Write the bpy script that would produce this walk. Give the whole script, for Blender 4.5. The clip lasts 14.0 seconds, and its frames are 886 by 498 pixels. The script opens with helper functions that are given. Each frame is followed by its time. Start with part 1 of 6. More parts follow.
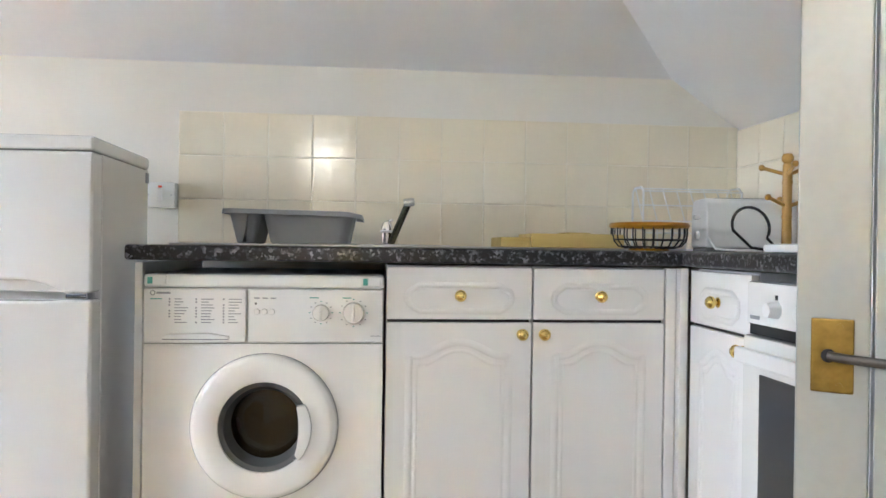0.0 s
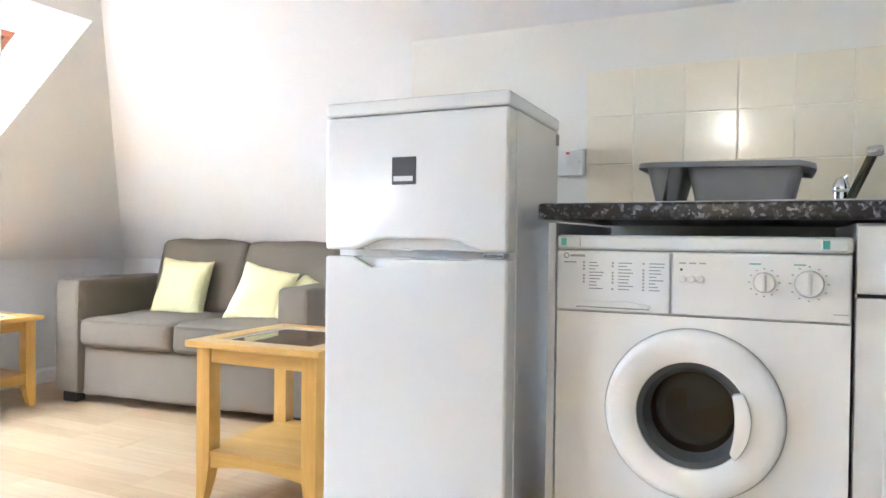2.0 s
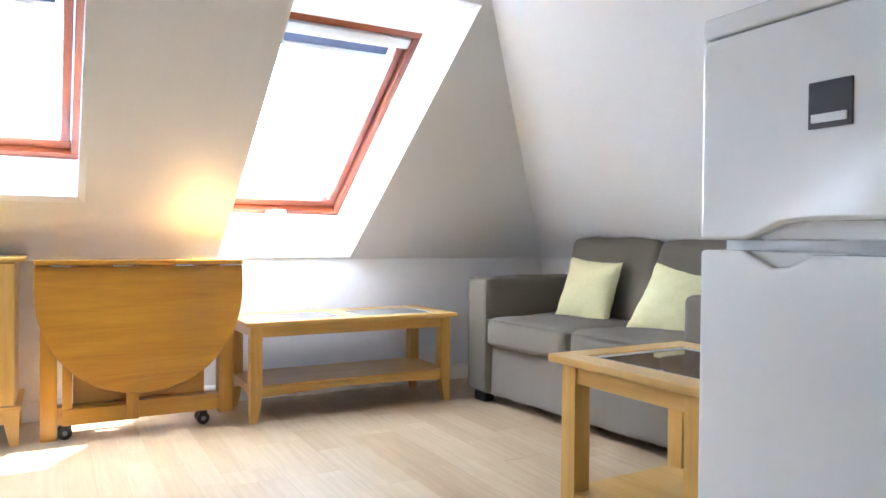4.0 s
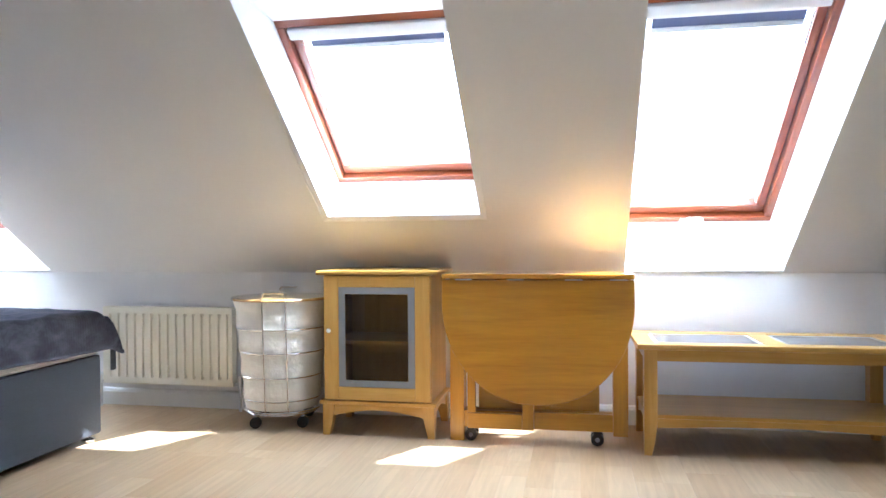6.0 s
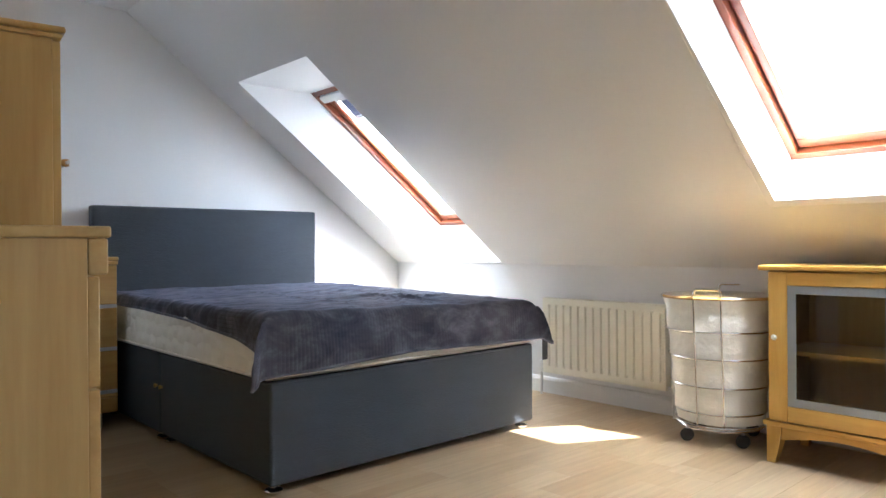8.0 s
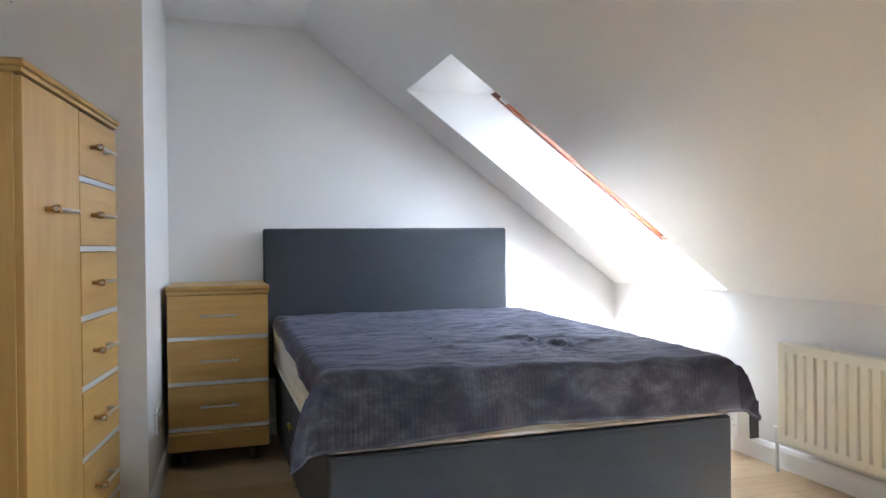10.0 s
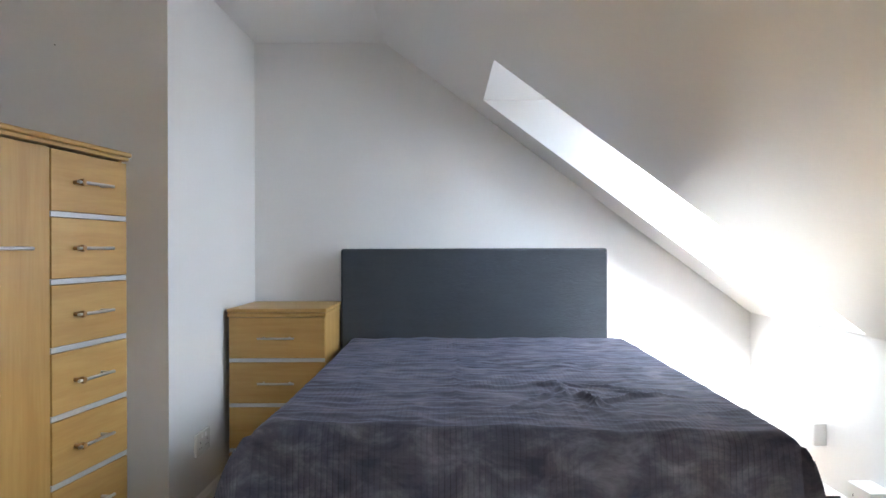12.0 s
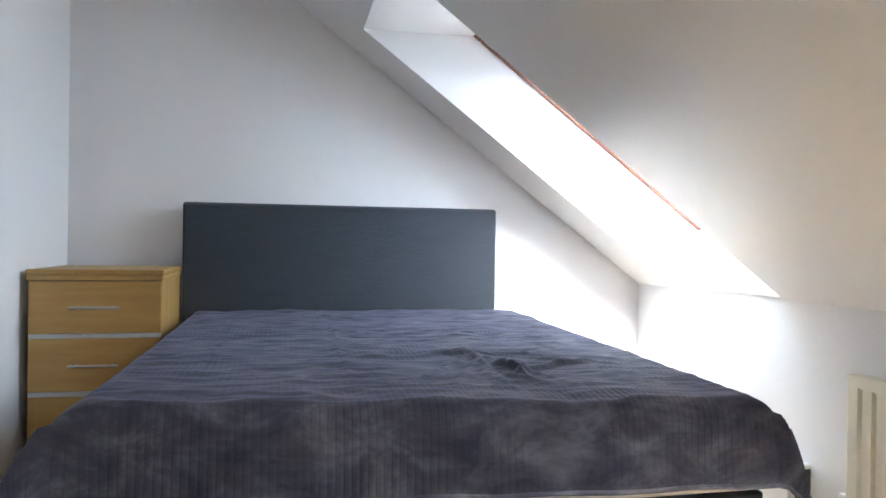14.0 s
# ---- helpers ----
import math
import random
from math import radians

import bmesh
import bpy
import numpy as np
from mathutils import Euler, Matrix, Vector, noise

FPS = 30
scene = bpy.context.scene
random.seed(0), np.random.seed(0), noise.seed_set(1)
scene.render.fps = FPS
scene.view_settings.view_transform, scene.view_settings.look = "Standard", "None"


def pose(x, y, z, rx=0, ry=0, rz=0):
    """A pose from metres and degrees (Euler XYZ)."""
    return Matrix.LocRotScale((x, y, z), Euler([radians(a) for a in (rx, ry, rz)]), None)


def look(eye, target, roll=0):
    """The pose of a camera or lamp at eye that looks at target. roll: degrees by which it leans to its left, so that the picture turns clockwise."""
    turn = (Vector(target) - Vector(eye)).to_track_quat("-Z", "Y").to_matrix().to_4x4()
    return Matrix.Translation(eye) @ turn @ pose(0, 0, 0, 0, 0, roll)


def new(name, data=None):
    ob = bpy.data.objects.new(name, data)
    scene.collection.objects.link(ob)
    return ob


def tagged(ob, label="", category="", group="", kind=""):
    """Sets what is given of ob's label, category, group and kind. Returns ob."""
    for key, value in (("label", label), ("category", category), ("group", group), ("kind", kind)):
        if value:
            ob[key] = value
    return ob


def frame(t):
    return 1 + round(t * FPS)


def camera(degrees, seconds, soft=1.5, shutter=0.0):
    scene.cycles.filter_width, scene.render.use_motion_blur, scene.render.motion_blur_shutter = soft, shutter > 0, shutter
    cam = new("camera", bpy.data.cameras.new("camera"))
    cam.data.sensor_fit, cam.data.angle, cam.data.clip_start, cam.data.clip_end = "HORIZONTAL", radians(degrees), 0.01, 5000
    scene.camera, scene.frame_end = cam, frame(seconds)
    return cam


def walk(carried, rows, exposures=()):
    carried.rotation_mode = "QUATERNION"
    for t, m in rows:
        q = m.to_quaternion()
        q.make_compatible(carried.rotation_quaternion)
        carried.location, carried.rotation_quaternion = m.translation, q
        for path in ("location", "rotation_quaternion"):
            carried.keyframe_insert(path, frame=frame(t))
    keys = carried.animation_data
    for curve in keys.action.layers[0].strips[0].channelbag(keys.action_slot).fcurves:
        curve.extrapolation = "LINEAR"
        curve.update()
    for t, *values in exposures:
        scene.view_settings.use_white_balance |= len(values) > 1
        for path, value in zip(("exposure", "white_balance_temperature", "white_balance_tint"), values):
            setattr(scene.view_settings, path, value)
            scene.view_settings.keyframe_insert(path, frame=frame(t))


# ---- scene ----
cam = camera(64.1, 14.0)
PATH = [
    (0, (1.144, 0.008, 0.951), (1.327, 2.0, 0.944), 0.8),
    (0.5, (1.122, 0.029, 0.93), (1.09, 2.029, 0.926), 0.8),
    (0.6, (1.109, 0.02, 0.92), (1.042, 2.019, 0.924), 0.8),
    (1, (1.098, 0.069, 0.91), (0.82, 2.05, 0.896), 0.8),
    (1.5, (1.073, 0.148, 0.884), (0.51, 2.067, 0.865), 0.8),
    (2, (1.025, 0.23, 0.861), (0.173, 2.039, 0.833), 0.7),
    (2.5, (0.958, 0.324, 0.83), (-0.174, 1.973, 0.804), 0.5),
    (3, (0.887, 0.459, 0.816), (-0.498, 1.901, 0.787), 0.4),
    (3.2, (0.866, 0.512, 0.81), (-0.606, 1.865, 0.781), 0.5),
    (5.3, (0.708, 1.13, 0.871), (-1.280, 1.337, 0.845), -0.2),
    (5.5, (0.675, 1.160, 0.870), (-1.323, 1.221, 0.845), -0.3),
    (6, (0.632, 1.288, 0.868), (-1.329, 0.914, 0.848), -0.4),
    (6.5, (0.500, 1.30, 0.872), (-1.353, 0.550, 0.846), -0.7),
    (7, (0.441, 1.333, 0.847), (-1.243, 0.254, 0.834), -0.6),
    (7.5, (0.366, 1.298, 0.83), (-1.151, -0.005, 0.824), -0.6),
    (8, (0.306, 1.297, 0.82), (-1.046, -0.176, 0.814), -0.4),
    (8.3, (0.222, 1.297, 0.82), (-1.022, -0.27, 0.816), -0.4),
    (8.5, (0.18, 1.289, 0.822), (-0.999, -0.326, 0.819), -0.4),
    (9, (-0.028, 1.225, 0.844), (-1.032, -0.505, 0.839), -0.5),
    (9.2, (-0.134, 1.199, 0.864), (-1.063, -0.572, 0.855), -0.6),
    (11.5, (-1.16, 1.007, 1.038), (-1.271, -0.99, 1.04), -0.2),
    (12, (-1.286, 0.965, 1.037), (-1.283, -1.035, 1.038), -0.2),
    (12.5, (-1.371, 0.92, 1.006), (-1.285, -1.078, 1.015), 0.0),
    (12.8, (-1.369, 0.878, 0.983), (-1.296, -1.121, 0.987), 0.2),
    (13, (-1.357, 0.847, 0.969), (-1.316, -1.152, 0.969), 0.3),
    (13.5, (-1.278, 0.703, 0.924), (-1.421, -1.292, 0.918), 0.5),
    (14, (-1.177, 0.489, 0.883), (-1.616, -1.463, 0.872), 0.8),
]
# the clip's camera opens up on the kitchen and closes down towards the skylights
EXPOSURES = [(0.0, 4.0, 5600, 9), (0.8, 4.2, 5600, 9), (1.5, 4.2, 5500, 9), (2.0, 4.15, 5400, 9), (3.0, 3.88, 5250, 9), (5.3, 3.0, 5150, 9), (6.5, 3.0, 5080, 9), (7.5, 2.92, 5500, 8), (9.0, 3.05, 5650, 8), (12.5, 2.95, 5800, 8), (14.0, 2.9, 5700, 8)]
walk(cam, [(t, look(eye, target, roll)) for t, eye, target, roll in PATH], EXPOSURES)

# ---------------------------------------------------------------- light
world = bpy.data.worlds.new("sky")
scene.world = world
world.use_nodes = True
_nt = world.node_tree
_sky = _nt.nodes.new("ShaderNodeTexSky")
_sky.sky_type = "NISHITA"
_sky.sun_disc = False
_sky.sun_elevation = radians(51.3)
_sky.sun_rotation = radians(0)
_nt.links.new(_sky.outputs[0], _nt.nodes["Background"].inputs[0])
_nt.nodes["Background"].inputs[1].default_value = 0.12

sun = new("sun", bpy.data.lights.new("sun", "SUN"))
sun.data.energy, sun.data.angle, sun.data.color = 5.0, radians(0.9), (1.0, 0.95, 0.86)
sun.matrix_world = look((0, 0, 0), (0.03, -0.80, -1.0))

# plan of the attic
XK, ZK = -2.811, 0.716           # west knee wall: place and height
TW = 0.744                       # rise of the west slope per metre
YN, TN = 3.505, 0.7976           # north knee wall and rise of the north slope
XE, ZE, TE = 2.43, 1.383, 0.70   # east wall, its height, rise of the east slope
ZC = 2.07                        # flat ceiling
YS = -2.567                      # bedhead gable
YKIT = 2.45                      # boxed-out kitchen wall
PITCH = math.atan(TW)
CP, SP = math.cos(PITCH), math.sin(PITCH)


def zw(x):
    return ZK + TW * (x - XK)


# skylights: y from, y to, opening bottom x, frame bottom x
WINDOWS = [(1.465, 2.172, -2.797, -2.914), (0.155, 0.880, -2.446, -2.643), (-2.225, -1.560, -2.797, -2.905)]
FTOP = (-1.905, 1.711)           # top edge of every skylight frame


def zf(x):
    return FTOP[1] + TW * (x - FTOP[0])


for (y0, y1, _, xb), sky_power in zip(WINDOWS, (1.9, 3.0, 2.1)):
    length = (FTOP[0] - xb) / CP
    lamp = new("skylight_glow", bpy.data.lights.new("skylight_glow", "AREA"))
    lamp.data.shape, lamp.data.size, lamp.data.size_y = "RECTANGLE", y1 - y0 - 0.14, length - 0.16
    lamp.data.energy, lamp.data.color = sky_power * length, (0.84, 0.93, 1.0)
    mid = Vector(((FTOP[0] + xb) / 2, (y0 + y1) / 2, zf((FTOP[0] + xb) / 2)))
    inward = Vector((SP, 0, -CP))
    eye = mid - inward * 0.085
    lamp.matrix_world = look(eye, eye + inward)

hall = new("hall_bulb", bpy.data.lights.new("hall_bulb", "POINT"))
hall.data.energy, hall.data.color, hall.data.shadow_soft_size = 1.75, (1.0, 0.89, 0.72), 0.035
hall.location = (0.70, -0.74, 1.68)


# ---------------------------------------------------------------- materials
def mat(name, color, rough=0.5, metal=0.0, var=0.06, scale=6.0, fine=80.0, bump=0.0, bscale=None, coat=0.0, stretch=None, rvar=0.03, random_obj=0.0, coat_rough=0.16):
    m = bpy.data.materials.new(name)
    m.use_nodes = True
    t = m.node_tree
    b = t.nodes["Principled BSDF"]
    b.inputs["Metallic"].default_value = metal
    b.inputs["Roughness"].default_value = rough
    b.inputs["Coat Weight"].default_value = coat
    b.inputs["Coat Roughness"].default_value = coat_rough
    tc = t.nodes.new("ShaderNodeTexCoord")
    mp = t.nodes.new("ShaderNodeMapping")
    t.links.new(tc.outputs["Object"], mp.inputs[0])
    if stretch:
        mp.inputs["Scale"].default_value = stretch
    n1 = t.nodes.new("ShaderNodeTexNoise")
    n1.inputs["Scale"].default_value, n1.inputs["Detail"].default_value = scale, 4
    n2 = t.nodes.new("ShaderNodeTexNoise")
    n2.inputs["Scale"].default_value, n2.inputs["Detail"].default_value = fine, 3
    for n in (n1, n2):
        t.links.new(mp.outputs[0], n.inputs["Vector"])
    mix = t.nodes.new("ShaderNodeMath")
    mix.operation = "ADD"
    t.links.new(n1.outputs[0], mix.inputs[0])
    t.links.new(n2.outputs[0], mix.inputs[1])
    mr = t.nodes.new("ShaderNodeMapRange")
    mr.inputs[1].default_value, mr.inputs[2].default_value = 0.6, 1.4
    mr.inputs[3].default_value, mr.inputs[4].default_value = 1 - var, 1 + var
    t.links.new(mix.outputs[0], mr.inputs[0])
    out = mr.outputs[0]
    if random_obj:
        oi = t.nodes.new("ShaderNodeObjectInfo")
        rr = t.nodes.new("ShaderNodeMapRange")
        rr.inputs[3].default_value, rr.inputs[4].default_value = 1 - random_obj, 1 + random_obj
        t.links.new(oi.outputs["Random"], rr.inputs[0])
        mu = t.nodes.new("ShaderNodeMath")
        mu.operation = "MULTIPLY"
        t.links.new(out, mu.inputs[0])
        t.links.new(rr.outputs[0], mu.inputs[1])
        out = mu.outputs[0]
    vm = t.nodes.new("ShaderNodeVectorMath")
    vm.operation = "SCALE"
    vm.inputs[0].default_value = color
    t.links.new(out, vm.inputs["Scale"])
    t.links.new(vm.outputs[0], b.inputs["Base Color"])
    r2 = t.nodes.new("ShaderNodeMapRange")
    r2.inputs[3].default_value, r2.inputs[4].default_value = max(0.02, rough - min(rvar, rough * 0.25)), min(1, rough + min(rvar, rough * 0.25))
    t.links.new(n1.outputs[0], r2.inputs[0])
    t.links.new(r2.outputs[0], b.inputs["Roughness"])
    if bump:
        n3 = t.nodes.new("ShaderNodeTexNoise")
        n3.inputs["Scale"].default_value, n3.inputs["Detail"].default_value = bscale or fine, 4
        t.links.new(mp.outputs[0], n3.inputs["Vector"])
        bp = t.nodes.new("ShaderNodeBump")
        bp.inputs["Strength"].default_value = bump
        bp.inputs["Distance"].default_value = 0.01
        t.links.new(n3.outputs[0], bp.inputs["Height"])
        t.links.new(bp.outputs[0], b.inputs["Normal"])
    return m


def wood(name, dark, light, rough=0.4, axis=0, scale=1.0, coat=0.15, rnd=0.05, contrast=1.0, coat_rough=0.25, coat_ior=1.5):
    """Straight-grained wood, the grain running along the given local axis."""
    m = bpy.data.materials.new(name)
    m.use_nodes = True
    t = m.node_tree
    b = t.nodes["Principled BSDF"]
    tc = t.nodes.new("ShaderNodeTexCoord")
    mp = t.nodes.new("ShaderNodeMapping")
    s = [14.0 * scale] * 3
    s[axis] = 1.1 * scale
    mp.inputs["Scale"].default_value = s
    t.links.new(tc.outputs["Object"], mp.inputs[0])
    oi = t.nodes.new("ShaderNodeObjectInfo")
    ov = t.nodes.new("ShaderNodeVectorMath")
    ov.operation = "SCALE"
    ov.inputs[0].default_value = (37.0, 17.0, 53.0)
    t.links.new(oi.outputs["Random"], ov.inputs["Scale"])
    t.links.new(ov.outputs[0], mp.inputs["Location"])
    n1 = t.nodes.new("ShaderNodeTexNoise")
    n1.inputs["Scale"].default_value, n1.inputs["Detail"].default_value, n1.inputs["Distortion"].default_value = 1.3, 6, 0.7
    t.links.new(mp.outputs[0], n1.inputs["Vector"])
    n2 = t.nodes.new("ShaderNodeTexNoise")
    n2.inputs["Scale"].default_value, n2.inputs["Detail"].default_value = 9.0, 3
    t.links.new(mp.outputs[0], n2.inputs["Vector"])
    ad = t.nodes.new("ShaderNodeMath")
    ad.operation = "MULTIPLY_ADD"
    ad.inputs[1].default_value = 0.35
    t.links.new(n2.outputs[0], ad.inputs[0])
    t.links.new(n1.outputs[0], ad.inputs[2])
    rp = t.nodes.new("ShaderNodeValToRGB")
    mid = 0.67
    rp.color_ramp.elements[0].position, rp.color_ramp.elements[0].color = mid - 0.2 / contrast, (*dark, 1)
    rp.color_ramp.elements[1].position, rp.color_ramp.elements[1].color = mid + 0.2 / contrast, (*light, 1)
    t.links.new(ad.outputs[0], rp.inputs[0])
    rr = t.nodes.new("ShaderNodeMapRange")
    rr.inputs[3].default_value, rr.inputs[4].default_value = 1 - rnd, 1 + rnd
    t.links.new(oi.outputs["Random"], rr.inputs[0])
    vm = t.nodes.new("ShaderNodeVectorMath")
    vm.operation = "SCALE"
    t.links.new(rp.outputs[0], vm.inputs[0])
    t.links.new(rr.outputs[0], vm.inputs["Scale"])
    t.links.new(vm.outputs[0], b.inputs["Base Color"])
    b.inputs["Roughness"].default_value = rough
    b.inputs["Coat Weight"].default_value = coat
    b.inputs["Coat Roughness"].default_value = coat_rough
    b.inputs["Coat IOR"].default_value = coat_ior
    bp = t.nodes.new("ShaderNodeBump")
    bp.inputs["Strength"].default_value, bp.inputs["Distance"].default_value = 0.12, 0.004
    t.links.new(ad.outputs[0], bp.inputs["Height"])
    t.links.new(bp.outputs[0], b.inputs["Normal"])
    return m


M_WALL = mat("wall_paint", (0.80, 0.79, 0.785), 0.35, var=0.015, scale=1.5, fine=60, bump=0.05, bscale=70)
M_MAGNOLIA = mat("magnolia_paint", (0.80, 0.765, 0.69), 0.45, var=0.015, scale=1.5, fine=60, bump=0.05, bscale=70)
M_TRIM = mat("trim_gloss", (0.82, 0.81, 0.79), 0.3, var=0.02)
M_TILE = mat("glazed_tile", (0.86, 0.785, 0.625), 0.15, var=0.02, scale=3, bump=0.04, bscale=9, random_obj=0.025)
M_GROUT = mat("grout", (0.84, 0.79, 0.67), 0.8, var=0.06)
M_APPL = mat("white_enamel", (0.87, 0.862, 0.84), 0.20, var=0.008, scale=2, coat=0.4, coat_rough=0.08)
M_APPL2 = mat("white_plastic", (0.80, 0.80, 0.79), 0.32, var=0.01)
M_FOIL = mat("white_foil", (0.82, 0.81, 0.80), 0.32, var=0.006)
M_DARK = mat("black_rubber", (0.012, 0.012, 0.013), 0.5)
M_BLACK = mat("black_wire", (0.01, 0.01, 0.011), 0.4)
M_BRASS = mat("polished_brass", (0.83, 0.62, 0.20), 0.18, metal=1.0)
M_OLDBRASS = mat("old_brass", (0.30, 0.205, 0.055), 0.45, metal=1.0, var=0.35, scale=30)
# grey paint taken darker still, the shade on the jamb put into its colour
M_JAMB = mat("shaded_grey_gloss", (0.40, 0.412, 0.40), 0.32, var=0.05, scale=5, bump=0.05, bscale=40)
M_IRON = mat("dull_iron", (0.14, 0.135, 0.13), 0.45, metal=0.8, var=0.3, scale=60, bump=0.2)
M_CHROME = mat("chrome", (0.75, 0.75, 0.76), 0.13, metal=1.0)
# dark olive tint stands in for the dark surroundings mirrored in the chrome spout
M_REFLCHROME = mat("chrome_dark_reflection", (0.15, 0.14, 0.10), 0.22, metal=1.0, var=0.08)
M_STEEL = mat("brushed_steel", (0.62, 0.62, 0.63), 0.3, metal=1.0)
M_GREYPL = mat("grey_plastic", (0.24, 0.245, 0.26), 0.42, var=0.03)
M_SILVER = mat("silver_strip", (0.55, 0.57, 0.60), 0.4, metal=0.3)
M_SOFA = mat("grey_upholstery", (0.180, 0.152, 0.112), 0.9, var=0.10, scale=4, fine=420, bump=0.35, bscale=700)
M_CUSH = mat("pale_yellow_cotton", (0.74, 0.69, 0.38), 0.9, var=0.05, scale=6, bump=0.3, bscale=350)
M_BED = mat("charcoal_fabric", (0.040, 0.046, 0.056), 0.85, var=0.13, scale=30, fine=300, bump=0.35, bscale=300, stretch=(0.16, 0.16, 1.0))
M_MATT = mat("mattress_ticking", (0.72, 0.69, 0.63), 0.85, var=0.03, bump=0.5, bscale=16)
def quilted():
    """Cream ticking with a quilted relief of soft scales."""
    m = bpy.data.materials.new("quilted_ticking")
    m.use_nodes = True
    t = m.node_tree
    b = t.nodes["Principled BSDF"]
    b.inputs["Roughness"].default_value = 0.85
    tc = t.nodes.new("ShaderNodeTexCoord")
    v = t.nodes.new("ShaderNodeTexVoronoi")
    v.inputs["Scale"].default_value, v.inputs["Randomness"].default_value = 17.0, 0.45
    n = t.nodes.new("ShaderNodeTexNoise")
    n.inputs["Scale"].default_value, n.inputs["Detail"].default_value = 60, 3
    for k in (v, n):
        t.links.new(tc.outputs["Object"], k.inputs["Vector"])
    r = t.nodes.new("ShaderNodeMapRange")
    r.inputs[3].default_value, r.inputs[4].default_value = 0.96, 1.04
    t.links.new(n.outputs[0], r.inputs[0])
    c = t.nodes.new("ShaderNodeVectorMath")
    c.operation = "SCALE"
    c.inputs[0].default_value = (0.76, 0.73, 0.66)
    t.links.new(r.outputs[0], c.inputs["Scale"])
    t.links.new(c.outputs[0], b.inputs["Base Color"])
    bp = t.nodes.new("ShaderNodeBump")
    bp.invert = True
    bp.inputs["Strength"].default_value, bp.inputs["Distance"].default_value = 0.8, 0.02
    t.links.new(v.outputs["Distance"], bp.inputs["Height"])
    t.links.new(bp.outputs[0], b.inputs["Normal"])
    return m


M_QUILT = quilted()
M_RAD = mat("radiator_enamel", (0.85, 0.82, 0.70), 0.35, var=0.015)
M_LINER = mat("cotton_liner", (0.84, 0.82, 0.76), 0.9, var=0.03, bump=0.5, bscale=30)
M_BLUE = mat("blue_blind", (0.10, 0.12, 0.22), 0.8, var=0.04)
M_INK = mat("grey_ink", (0.30, 0.31, 0.33), 0.6)
M_TEAL = mat("teal_ink", (0.10, 0.38, 0.33), 0.6)
M_LOGO = mat("logo_plate", (0.045, 0.045, 0.05), 0.35)
M_RED = mat("red_neon", (0.75, 0.10, 0.03), 0.3)
M_GFRAME = mat("grey_door_film", (0.27, 0.285, 0.30), 0.25, var=0.03)
M_FROST = mat("white_printed_glass", (0.62, 0.62, 0.62), 0.25)
W_BEECH = {a: wood("beech_" + "xyz"[a], (0.50, 0.270, 0.046), (0.62, 0.368, 0.086), 0.32, axis=a) for a in (0, 1, 2)}
W_LEAF = {a: wood("table_wood_" + "xyz"[a], (0.39, 0.164, 0.007), (0.58, 0.284, 0.015), 0.30, axis=a, coat=0.25, contrast=0.8) for a in (0, 1, 2)}
W_RED = {a: wood("stained_pine_" + "xyz"[a], (0.16, 0.032, 0.009), (0.33, 0.082, 0.023), 0.3, axis=a, coat=0.4) for a in (0, 1, 2)}
W_LIGHT = {a: wood("light_beech_" + "xyz"[a], (0.48, 0.300, 0.100), (0.58, 0.392, 0.155), 0.42, axis=a) for a in (0, 1, 2)}
W_TOP = wood("varnished_table_top", (0.39, 0.164, 0.007), (0.58, 0.284, 0.015), 0.22, axis=0, coat=1.0, contrast=0.8, coat_rough=0.18)
W_LID = wood("varnished_lid", (0.44, 0.262, 0.080), (0.54, 0.352, 0.125), 0.25, axis=0, coat=1.0, coat_rough=0.2, coat_ior=1.8)
W_BOARD = wood("pale_board", (0.56, 0.400, 0.120), (0.68, 0.510, 0.190), 0.5, axis=0, coat=0.0)
W_PEG = wood("peg_wood", (0.30, 0.15, 0.04), (0.42, 0.24, 0.08), 0.35)
W_WARD = {a: wood("wardrobe_beech_" + "xyz"[a], (0.42, 0.242, 0.066), (0.52, 0.328, 0.106), 0.42, axis=a, coat=0.05) for a in (0, 1, 2)}


def glass(name, tint=(1, 1, 1), rough=0.0):
    m = bpy.data.materials.new(name)
    m.use_nodes = True
    b = m.node_tree.nodes["Principled BSDF"]
    b.inputs["Base Color"].default_value = (*tint, 1)
    b.inputs["Roughness"].default_value = rough
    b.inputs["Transmission Weight"].default_value = 1.0
    b.inputs["IOR"].default_value = 1.45
    return m


M_GLASS = glass("clear_glass")
M_SMOKE = glass("smoked_glass", (0.42, 0.37, 0.32), 0.02)
M_CABGLASS = glass("tinted_glass", (0.78, 0.76, 0.72), 0.0)
M_GREYGLASS = mat("grey_backed_glass", (0.17, 0.16, 0.16), 0.10, var=0.03)
M_DRUM = mat("dull_drum_steel", (0.19, 0.165, 0.10), 0.34, metal=0.85, var=0.15)
M_SEAL = mat("dark_grey_rubber", (0.075, 0.078, 0.08), 0.42, var=0.08)


